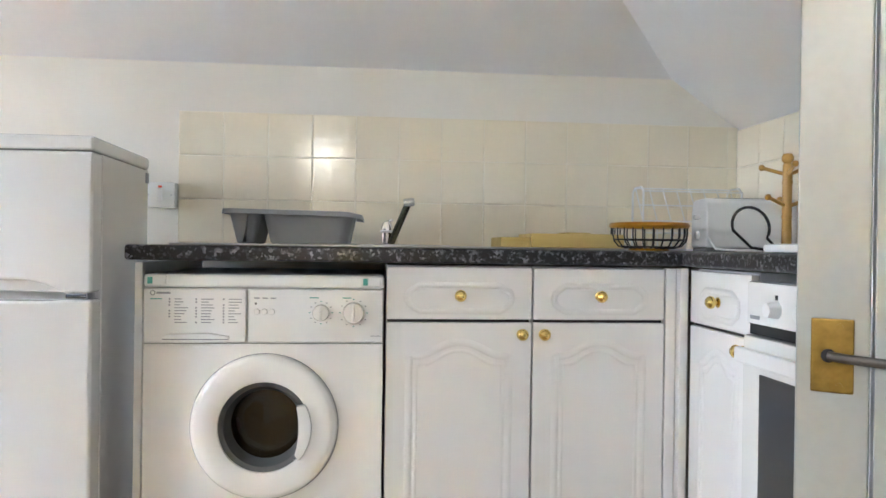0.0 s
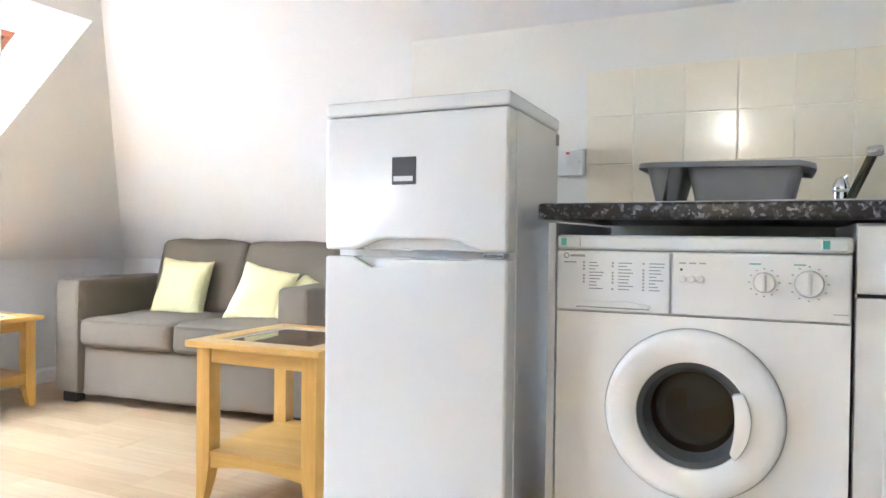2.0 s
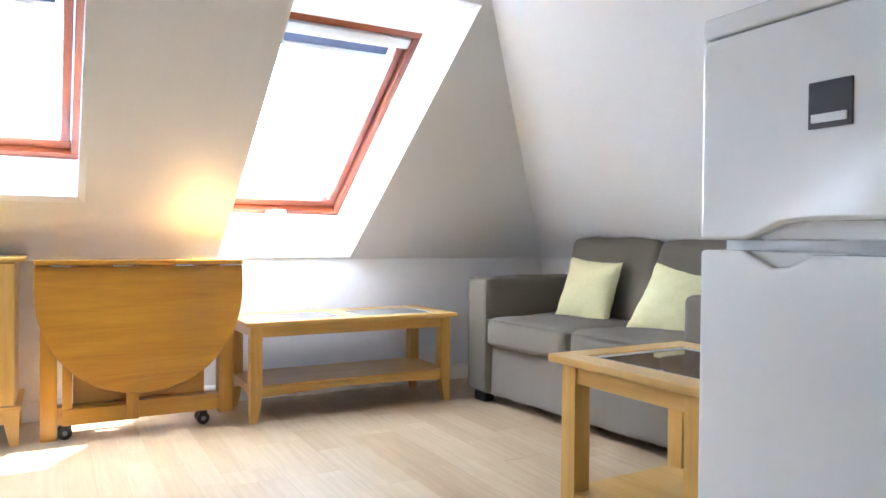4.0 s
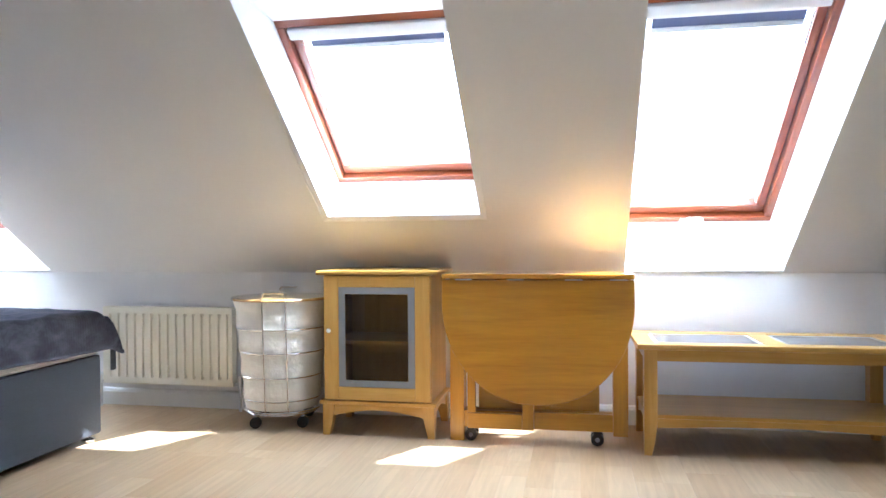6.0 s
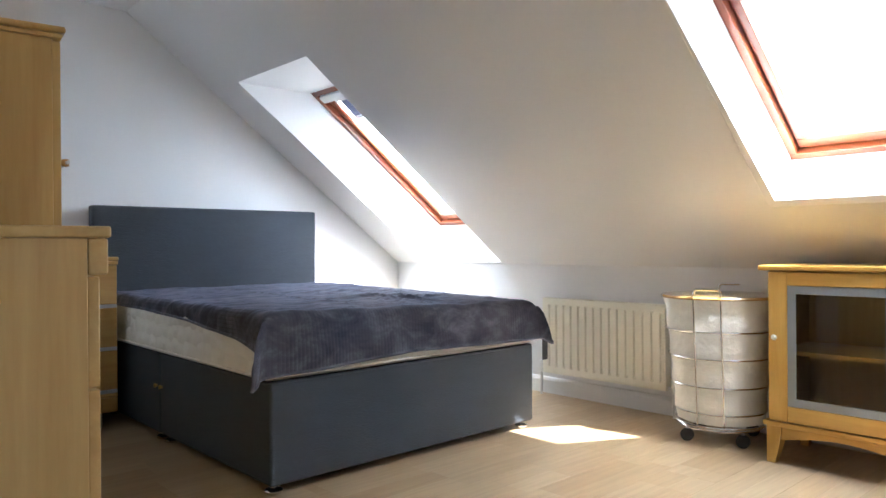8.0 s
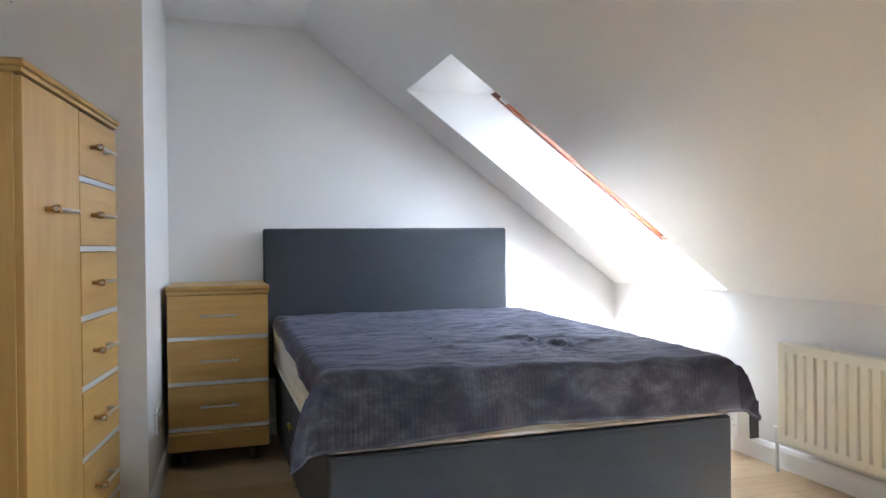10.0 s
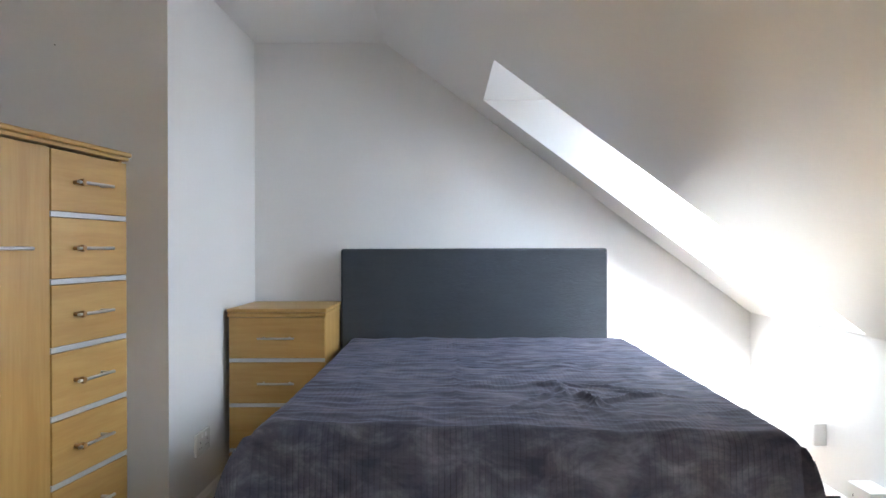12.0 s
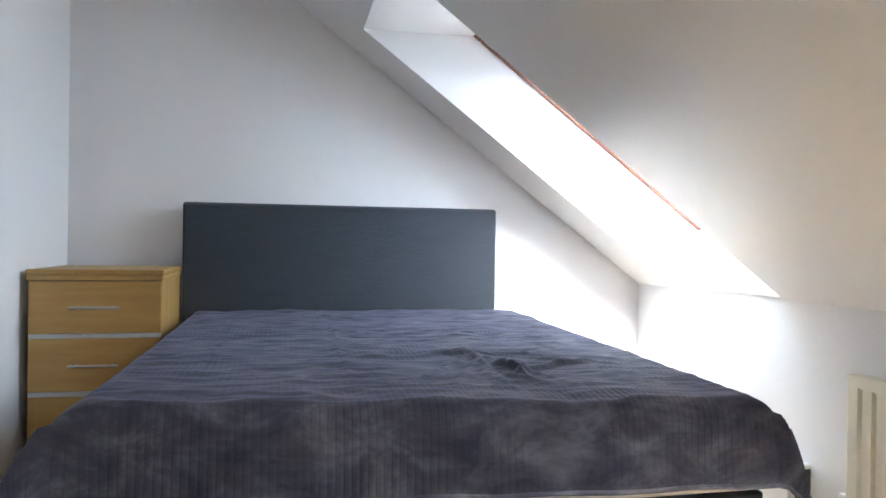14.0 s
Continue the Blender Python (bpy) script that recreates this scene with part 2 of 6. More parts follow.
def granite():
    m = bpy.data.materials.new("black_granite_laminate")
    m.use_nodes = True
    t = m.node_tree
    b = t.nodes["Principled BSDF"]
    tc = t.nodes.new("ShaderNodeTexCoord")
    v = t.nodes.new("ShaderNodeTexVoronoi")
    v.inputs["Scale"].default_value = 150
    n = t.nodes.new("ShaderNodeTexNoise")
    n.inputs["Scale"].default_value, n.inputs["Detail"].default_value = 60, 6
    t.links.new(tc.outputs["Object"], v.inputs["Vector"])
    t.links.new(tc.outputs["Object"], n.inputs["Vector"])
    sep = t.nodes.new("ShaderNodeSeparateColor")
    t.links.new(v.outputs["Color"], sep.inputs[0])
    mul = t.nodes.new("ShaderNodeMath")
    mul.operation = "MULTIPLY"
    t.links.new(sep.outputs[0], mul.inputs[0])
    t.links.new(n.outputs[0], mul.inputs[1])
    rp = t.nodes.new("ShaderNodeValToRGB")
    rp.color_ramp.elements[0].position, rp.color_ramp.elements[0].color = 0.26, (0.010, 0.010, 0.012, 1)
    rp.color_ramp.elements[1].position, rp.color_ramp.elements[1].color = 0.56, (0.24, 0.235, 0.25, 1)
    e = rp.color_ramp.elements.new(0.38)
    e.color = (0.055, 0.055, 0.062, 1)
    t.links.new(mul.outputs[0], rp.inputs[0])
    t.links.new(rp.outputs[0], b.inputs["Base Color"])
    b.inputs["Roughness"].default_value = 0.3
    return m


M_GRANITE = granite()


def laminate():
    """Beech floor boards: two rows of short staves printed on each board."""
    m = bpy.data.materials.new("beech_laminate")
    m.use_nodes = True
    t = m.node_tree
    b = t.nodes["Principled BSDF"]
    tc = t.nodes.new("ShaderNodeTexCoord")
    oi = t.nodes.new("ShaderNodeObjectInfo")
    ov = t.nodes.new("ShaderNodeVectorMath")
    ov.operation = "SCALE"
    ov.inputs[0].default_value = (3.7, 0.0, 0.0)
    t.links.new(oi.outputs["Random"], ov.inputs["Scale"])
    ad = t.nodes.new("ShaderNodeVectorMath")
    t.links.new(tc.outputs["Object"], ad.inputs[0])
    t.links.new(ov.outputs[0], ad.inputs[1])
    br = t.nodes.new("ShaderNodeTexBrick")
    br.offset, br.offset_frequency = 0.37, 1
    br.inputs["Scale"].default_value = 1.0
    br.inputs["Brick Width"].default_value, br.inputs["Row Height"].default_value = 0.47, 0.0965
    br.inputs["Mortar Size"].default_value = 0.0006
    br.inputs["Color1"].default_value = (0.395, 0.265, 0.138, 1)
    br.inputs["Color2"].default_value = (0.49, 0.362, 0.218, 1)
    br.inputs["Mortar"].default_value = (0.37, 0.27, 0.165, 1)
    t.links.new(ad.outputs[0], br.inputs["Vector"])
    mp = t.nodes.new("ShaderNodeMapping")
    mp.inputs["Scale"].default_value = (2.5, 34, 34)
    t.links.new(ad.outputs[0], mp.inputs[0])
    n = t.nodes.new("ShaderNodeTexNoise")
    n.inputs["Scale"].default_value, n.inputs["Detail"].default_value, n.inputs["Distortion"].default_value = 1.5, 6, 0.6
    t.links.new(mp.outputs[0], n.inputs["Vector"])
    mr = t.nodes.new("ShaderNodeMapRange")
    mr.inputs[1].default_value, mr.inputs[2].default_value = 0.3, 0.7
    mr.inputs[3].default_value, mr.inputs[4].default_value = 0.90, 1.08
    t.links.new(n.outputs[0], mr.inputs[0])
    vm = t.nodes.new("ShaderNodeVectorMath")
    vm.operation = "SCALE"
    t.links.new(br.outputs["Color"], vm.inputs[0])
    t.links.new(mr.outputs[0], vm.inputs["Scale"])
    t.links.new(vm.outputs[0], b.inputs["Base Color"])
    b.inputs["Roughness"].default_value = 0.36
    return m


M_FLOOR = laminate()


def velvet():
    """Dark throw with fine ribs and patches where the pile lies the other way."""
    m = bpy.data.materials.new("ribbed_velvet_throw")
    m.use_nodes = True
    t = m.node_tree
    b = t.nodes["Principled BSDF"]
    tc = t.nodes.new("ShaderNodeTexCoord")
    st = t.nodes.new("ShaderNodeMapping")
    st.inputs["Scale"].default_value = (1.0, 2.2, 1.6)
    t.links.new(tc.outputs["Object"], st.inputs[0])
    n = t.nodes.new("ShaderNodeTexNoise")
    n.inputs["Scale"].default_value, n.inputs["Detail"].default_value, n.inputs["Roughness"].default_value, n.inputs["Distortion"].default_value = 8.0, 12, 0.66, 0.35
    t.links.new(st.outputs[0], n.inputs["Vector"])
    rp = t.nodes.new("ShaderNodeValToRGB")
    rp.color_ramp.elements[0].position, rp.color_ramp.elements[0].color = 0.36, (0.056, 0.056, 0.084, 1)
    rp.color_ramp.elements[1].position, rp.color_ramp.elements[1].color = 0.70, (0.27, 0.26, 0.30, 1)
    e = rp.color_ramp.elements.new(0.50)
    e.color = (0.108, 0.106, 0.142, 1)
    t.links.new(n.outputs[0], rp.inputs[0])
    b.inputs["Roughness"].default_value = 0.8
    b.inputs["Sheen Weight"].default_value = 0.5
    b.inputs["Sheen Roughness"].default_value = 0.35
    b.inputs["Sheen Tint"].default_value = (0.58, 0.60, 0.85, 1)
    w = t.nodes.new("ShaderNodeTexWave")
    w.wave_type, w.bands_direction = "BANDS", "X"
    w.inputs["Scale"].default_value = 22.0
    w.inputs["Distortion"].default_value = 0.5
    w.inputs["Detail"].default_value = 1.0
    t.links.new(tc.outputs["UV"], w.inputs["Vector"])
    n3 = t.nodes.new("ShaderNodeTexNoise")
    n3.inputs["Scale"].default_value, n3.inputs["Detail"].default_value = 3.2, 3
    t.links.new(tc.outputs["Object"], n3.inputs["Vector"])
    ms = t.nodes.new("ShaderNodeMapRange")
    ms.inputs[1].default_value, ms.inputs[2].default_value = 0.42, 0.66
    t.links.new(n3.outputs[0], ms.inputs[0])
    rib = t.nodes.new("ShaderNodeMath")
    rib.operation = "MULTIPLY"
    t.links.new(w.outputs["Fac"], rib.inputs[0])
    gr = t.nodes.new("ShaderNodeMapRange")
    gr.inputs[1].default_value, gr.inputs[2].default_value = 0.0, 0.16
    gr.inputs[3].default_value, gr.inputs[4].default_value = 0.55, 1.0
    t.links.new(w.outputs["Fac"], gr.inputs[0])
    pt = t.nodes.new("ShaderNodeMix")
    pt.inputs[2].default_value = 1.0
    t.links.new(ms.outputs[0], pt.inputs[0])
    t.links.new(gr.outputs[0], pt.inputs[3])
    vr = t.nodes.new("ShaderNodeVectorMath")
    vr.operation = "SCALE"
    t.links.new(rp.outputs[0], vr.inputs[0])
    t.links.new(pt.outputs[0], vr.inputs["Scale"])
    t.links.new(vr.outputs[0], b.inputs["Base Color"])
    t.links.new(ms.outputs[0], rib.inputs[1])
    n2 = t.nodes.new("ShaderNodeTexNoise")
    n2.inputs["Scale"].default_value, n2.inputs["Detail"].default_value = 45, 6
    t.links.new(tc.outputs["Object"], n2.inputs["Vector"])
    ad = t.nodes.new("ShaderNodeMath")
    ad.operation = "MULTIPLY_ADD"
    ad.inputs[1].default_value = 0.7
    t.links.new(n2.outputs[0], ad.inputs[0])
    t.links.new(rib.outputs[0], ad.inputs[2])
    bp = t.nodes.new("ShaderNodeBump")
    bp.inputs["Strength"].default_value, bp.inputs["Distance"].default_value = 0.30, 0.004
    t.links.new(ad.outputs[0], bp.inputs["Height"])
    t.links.new(bp.outputs[0], b.inputs["Normal"])
    return m


M_THROW = velvet()


# ---------------------------------------------------------------- mesh tools
def part(name, bm, material, parent=None, label="", smooth=True, at=None):
    me = bpy.data.meshes.new(name)
    bmesh.ops.recalc_face_normals(bm, faces=bm.faces[:])
    bm.to_mesh(me)
    bm.free()
    me.materials.append(material)
    if smooth:
        me.polygons.foreach_set("use_smooth", [True] * len(me.polygons))
        me.set_sharp_from_angle(angle=radians(38))
    ob = new(name, me)
    if smooth and len(me.polygons) < 3000:
        even = ob.modifiers.new("even_normals", "WEIGHTED_NORMAL")
        even.keep_sharp = True
    if parent:
        ob.parent = parent
    if at is not None:
        ob.matrix_basis = at
    if label:
        tagged(ob, label)
    return ob


def thing(name, m, label, category, group="", kind=""):
    ob = new(name)
    ob.empty_display_size = 0.05
    ob.matrix_basis = m
    return tagged(ob, label, category, group, kind)


def box(x0, x1, y0, y1, z0, z1, r=0.0, seg=2, bm=None):
    """A box, with edges rounded by r; adds to bm where one is given."""
    b = bmesh.new()
    vs = [b.verts.new((x, y, z)) for x in (x0, x1) for y in (y0, y1) for z in (z0, z1)]
    for f in ((0, 1, 3, 2), (4, 6, 7, 5), (0, 4, 5, 1), (2, 3, 7, 6), (0, 2, 6, 4), (1, 5, 7, 3)):
        b.faces.new([vs[i] for i in f])
    if r:
        bmesh.ops.bevel(b, geom=b.edges[:], offset=r, segments=seg, profile=0.5, affect="EDGES")
    if bm is None:
        return b
    return merge(bm, b)


def merge(bm, other, m=None):
    if m is not None:
        other.transform(m)
    me = bpy.data.meshes.new("tmp")
    other.to_mesh(me)
    other.free()
    bm.from_mesh(me)
    bpy.data.meshes.remove(me)
    return bm


def prism(outline, a0, a1, axis="y", r=0.0, seg=2):
    """A flat outline drawn out along an axis. Outline pairs are (x, z) for y, (y, z) for x and (x, y) for z."""
    b = bmesh.new()
    def at(p, a):
        return {"y": (p[0], a, p[1]), "x": (a, p[0], p[1]), "z": (p[0], p[1], a)}[axis]
    lo = [b.verts.new(at(p, a0)) for p in outline]
    hi = [b.verts.new(at(p, a1)) for p in outline]
    b.faces.new(lo)
    b.faces.new(hi[::-1])
    for i in range(len(lo)):
        j = (i + 1) % len(lo)
        b.faces.new((lo[i], lo[j], hi[j], hi[i]))
    if r:
        bmesh.ops.recalc_face_normals(b, faces=b.faces[:])
        es = [e for e in b.edges if e.calc_face_angle(0) > radians(40)]
        bmesh.ops.bevel(b, geom=es, offset=r, segments=seg, profile=0.5, affect="EDGES")
    return b


def lathe(profile, n=24, m=None):
    """Turned about z: profile of (radius, height)."""
    b = bmesh.new()
    rings = []
    for r, z in profile:
        if r < 1e-5:
            rings.append([b.verts.new((0, 0, z))])
        else:
            rings.append([b.verts.new((r * math.cos(2 * math.pi * i / n), r * math.sin(2 * math.pi * i / n), z)) for i in range(n)])
    for a, c in zip(rings, rings[1:]):
        for i in range(n):
            j = (i + 1) % n
            if len(a) == 1 and len(c) > 1:
                b.faces.new((a[0], c[i], c[j]))
            elif len(c) == 1 and len(a) > 1:
                b.faces.new((a[i], a[j], c[0]))
            elif len(a) > 1:
                b.faces.new((a[i], a[j], c[j], c[i]))
    for ring in (rings[0], rings[-1]):
        if len(ring) > 1 and profile[0] != profile[-1]:
            b.faces.new(ring)
    if profile[0] == profile[-1]:
        bmesh.ops.remove_doubles(b, verts=b.verts[:], dist=1e-6)
    if m is not None:
        b.transform(m)
    return b


def tube(points, r, n=8, closed=False, bm=None):
    """A round bar along points."""
    b = bm if bm is not None else bmesh.new()
    ps = [Vector(p) for p in points]
    rings = []
    up = None
    for i, p in enumerate(ps):
        if closed:
            d = ps[(i + 1) % len(ps)] - ps[i - 1]
        else:
            d = ps[min(i + 1, len(ps) - 1)] - ps[max(i - 1, 0)]
        d.normalize()
        if up is None:
            up = Vector((0, 0, 1)) if abs(d.z) < 0.9 else Vector((1, 0, 0))
        side = d.cross(up).normalized()
        up = side.cross(d).normalized()
        rings.append([b.verts.new(p + r * (math.cos(2 * math.pi * k / n) * side + math.sin(2 * math.pi * k / n) * up)) for k in range(n)])
    pairs = list(zip(rings, rings[1:] + rings[:1])) if closed else list(zip(rings, rings[1:]))
    for a, c in pairs:
        for k in range(n):
            j = (k + 1) % n
            b.faces.new((a[k], a[j], c[j], c[k]))
    if not closed:
        b.faces.new(rings[0])
        b.faces.new(rings[-1][::-1])
    return b


def circle(cx, cy, r, n=32, a0=0.0, a1=2 * math.pi):
    return [(cx + r * math.cos(a0 + (a1 - a0) * i / n), cy + r * math.sin(a0 + (a1 - a0) * i / n)) for i in range(n + (0 if a1 - a0 > 6.2 else 1))]


def pillow(w, d, h, n=14, power=2.4, pinch=0.0):
    """A stuffed cushion lying on z = 0: w along x, d along y, h thick."""
    b = bmesh.new()
    top, bot = {}, {}
    for i in range(n + 1):
        for j in range(n + 1):
            u, v = 2 * i / n - 1, 2 * j / n - 1
            t = max(0.0, (1 - abs(u) ** power) * (1 - abs(v) ** power)) ** 0.45
            x, y = u * w / 2 * (1 - pinch * (1 - v * v) * abs(u)), v * d / 2 * (1 - pinch * (1 - u * u) * abs(v))
            edge = i in (0, n) or j in (0, n)
            top[i, j] = b.verts.new((x, y, h / 2 + h / 2 * t))
            bot[i, j] = top[i, j] if edge else b.verts.new((x, y, h / 2 - h / 2 * t))
    for g in (top, bot):
        for i in range(n):
            for j in range(n):
                q = [g[i, j], g[i + 1, j], g[i + 1, j + 1], g[i, j + 1]]
                b.faces.new(q if g is top else q[::-1])
    return b


def soft_box(x0, x1, y0, y1, z0, z1, r, n=10, puff=0.0, rough=0.0, seed=0.0):
    """An upholstered block: rounded edges, faces that swell by puff, a little unevenness."""
    b = bmesh.new()
    c = Vector(((x0 + x1) / 2, (y0 + y1) / 2, (z0 + z1) / 2))
    h = Vector(((x1 - x0) / 2, (y1 - y0) / 2, (z1 - z0) / 2))
    made = {}

    def vert(i, j, k):
        if (i, j, k) not in made:
            u = Vector((2 * i / n - 1, 2 * j / n - 1, 2 * k / n - 1))
            s = Vector([math.copysign(abs(q) ** 0.72, q) for q in u])
            p = Vector([s[q] * h[q] for q in range(3)])
            core = Vector([max(-h[q] + r, min(h[q] - r, p[q])) for q in range(3)])
            d = p - core
            if d.length > 1e-9:
                p = core + d.normalized() * r
            for q in range(3):
                if abs(u[q]) > 0.999:
                    o = [w for w in range(3) if w != q]
                    p[q] += math.copysign(puff, u[q]) * (1 - s[o[0]] ** 2) * (1 - s[o[1]] ** 2)
            if rough:
                p += Vector((noise.noise(p * 7 + Vector((seed, 0, 0))), noise.noise(p * 7 + Vector((0, seed, 5))), noise.noise(p * 7 + Vector((9, 0, seed))))) * rough
            made[i, j, k] = b.verts.new(p + c)
        return made[i, j, k]

    for axis in range(3):
        for side in (0, n):
            for i in range(n):
                for j in range(n):
                    q = []
                    for di, dj in ((0, 0), (1, 0), (1, 1), (0, 1)):
                        ijk = [0, 0, 0]
                        o = [w for w in range(3) if w != axis]
                        ijk[axis], ijk[o[0]], ijk[o[1]] = side, i + di, j + dj
                        q.append(vert(*ijk))
                    b.faces.new(q)
    return b


def bead(outline, w, h, plane):
    """A moulded bead along a closed outline in a plane; plane(u, v, n) gives the place."""
    b = bmesh.new()
    c = np.mean(outline, axis=0)
    k = len(outline)
    rings = []
    pts = [np.array(p) for p in outline]
    nor = []
    for i in range(k):
        d = pts[(i + 1) % k] - pts[i - 1]
        d = d / (np.hypot(*d) + 1e-9)
        nn = np.array((d[1], -d[0]))
        nor.append(nn)
    for off, hh in ((-w / 2, 0.0), (-w / 5, h), (w / 5, h * 0.8), (w / 2, 0.0)):
        rings.append([b.verts.new(plane(*(pts[i] + nor[i] * off), hh)) for i in range(k)])
    for a, e in zip(rings, rings[1:]):
        for i in range(k):
            j = (i + 1) % k
            b.faces.new((a[i], a[j], e[j], e[i]))
    return b


def slab(outline, holes, place, thick, normal):
    """A flat sheet with holes: outline and holes in plan, place(x, y) gives the point, drawn out by thick along normal."""
    b = bmesh.new()
    edges = []
    for loop in [outline] + holes:
        vs = [b.verts.new(place(*p)) for p in loop]
        edges += [b.edges.new((vs[i], vs[(i + 1) % len(vs)])) for i in range(len(vs))]
    bmesh.ops.triangle_fill(b, use_beauty=True, use_dissolve=False, edges=edges, normal=normal)
    got = bmesh.ops.extrude_face_region(b, geom=b.faces[:])
    bmesh.ops.translate(b, verts=[v for v in got["geom"] if isinstance(v, bmesh.types.BMVert)], vec=Vector(normal) * thick)
    return b


def setting(name, bm, material, label, category, smooth=False):
    return tagged(part(name, bm, material, smooth=smooth), label, category, kind="structure")


# ---------------------------------------------------------------- the attic shell
setting("floor", box(XK - 0.1, XE + 0.1, YS - 0.1, YN + 0.1, -0.14, -0.012), M_FLOOR, "pale beech laminate floor laid in narrow staves", "floor")
setting("wall_west", box(XK - 0.12, XK, YS - 0.1, YN + 0.1, -0.1, ZK), M_WALL, "low white painted knee wall under the roof slope", "wall")
setting("wall_north", box(XK - 0.1, -0.151, YN, YN + 0.1, -0.1, ZK), M_WALL, "low white painted knee wall behind the sofa", "wall")
setting("wall_south", box(XK - 0.1, 0.0, YS - 0.12, YS, -0.1, ZC + 0.1), M_WALL, "white painted gable wall behind the bed head", "wall")
wall_kitchen = setting("wall_kitchen", box(-0.151, XE + 0.12, YKIT, YKIT + 0.1, -0.1, 1.64), M_MAGNOLIA, "warm white painted kitchen wall boxed out under the slope", "wall")
setting("wall_kitchen_cheek", box(-0.151, -0.051, YKIT + 0.1, YN + 0.1, -0.1, 1.5), M_WALL, "white painted cheek of the boxed-out wall", "wall")
wall_east = setting("wall_east", box(XE, XE + 0.12, -1.0, YKIT, -0.1, ZE + 0.01), M_MAGNOLIA, "warm white painted kitchen side wall", "wall")
setting("wall_chimney", prism([(-0.342, YS), (-0.330, -1.486), (0.60, -1.486), (0.60, YS)], -0.1, ZC + 0.05, "z"), M_WALL, "white painted wall projecting beside the bed", "wall")
setting("wall_passage", box(0.42, 0.60, -1.486, 0.40, -0.1, ZC + 0.05), M_WALL, "white painted partition wall behind the wardrobe", "wall")
setting("wall_entry", box(0.52, XE + 0.1, -1.0, -0.9, -0.1, ZC + 0.05), M_WALL, "white painted wall at the end of the passage", "wall")

hole1 = [(1.503, 2.200), (0.168, 0.868), (-2.262, -1.572)]
HOLES = [(a, b, w[2], -1.467) for (a, b), w in zip(hole1, WINDOWS)]
yh = 1.806
setting("ceiling_west_slope",
        slab([(XK - 0.02, YS - 0.05), (-0.991, YS - 0.05), (-0.991, yh), (XK - 0.02, YN + 0.02)],
             [[(x0, a), (x1, a), (x1, b), (x0, b)] for a, b, x0, x1 in HOLES],
             lambda x, y: (x, y, zw(x)), 0.02, (-SP, 0, CP)), M_WALL, "white painted sloping ceiling with three skylight openings", "ceiling")
setting("ceiling_north_slope",
        slab([(XK - 0.02, YN + 0.02), (-0.991, yh), (1.448, yh), (XE + 0.02, 2.687), (XE + 0.02, YN + 0.02)], [],
             lambda x, y: (x, y, ZK + TN * (YN - y)), 0.02, Vector((0, TN, 1)).normalized()), M_WALL, "white painted sloping ceiling over sofa and kitchen", "ceiling")
setting("ceiling_east_slope",
        slab([(1.448, -1.0), (1.448, yh), (XE + 0.02, 2.687), (XE + 0.02, -1.0)], [],
             lambda x, y: (x, y, ZE + TE * (XE - x)), 0.02, Vector((TE, 0, 1)).normalized()), M_WALL, "white painted sloping ceiling over the cooker", "ceiling")
setting("ceiling", box(-0.991, 1.448, YS - 0.05, yh, ZC, ZC + 0.04), M_WALL, "flat white painted attic ceiling", "ceiling")


def reveal(n, hole, win):
    """The four white cheeks between a slope opening and its skylight."""
    a, b, x0, x1 = hole
    y0, y1, _, xb = win
    inner = [(x0, a), (x1, a), (x1, b), (x0, b)]
    outer = [(xb, y0), (FTOP[0], y0), (FTOP[0], y1), (xb, y1)]
    bm = bmesh.new()
    vi = [bm.verts.new((x, y, zw(x))) for x, y in inner]
    vo = [bm.verts.new((x, y, zf(x))) for x, y in outer]
    mid = Vector(((x0 + x1) / 2, (a + b) / 2, 0))
    for i in range(4):
        j = (i + 1) % 4
        bm.faces.new((vi[i], vi[j], vo[j], vo[i]))
    bmesh.ops.recalc_face_normals(bm, faces=bm.faces[:])
    got = bmesh.ops.solidify(bm, geom=bm.faces[:], thickness=-0.03)
    return setting("trim_reveal_%d" % n, bm, M_WALL, "white painted skylight reveal", "window reveal")


for i, (h, w) in enumerate(zip(HOLES, WINDOWS)):
    reveal(i + 1, h, w)


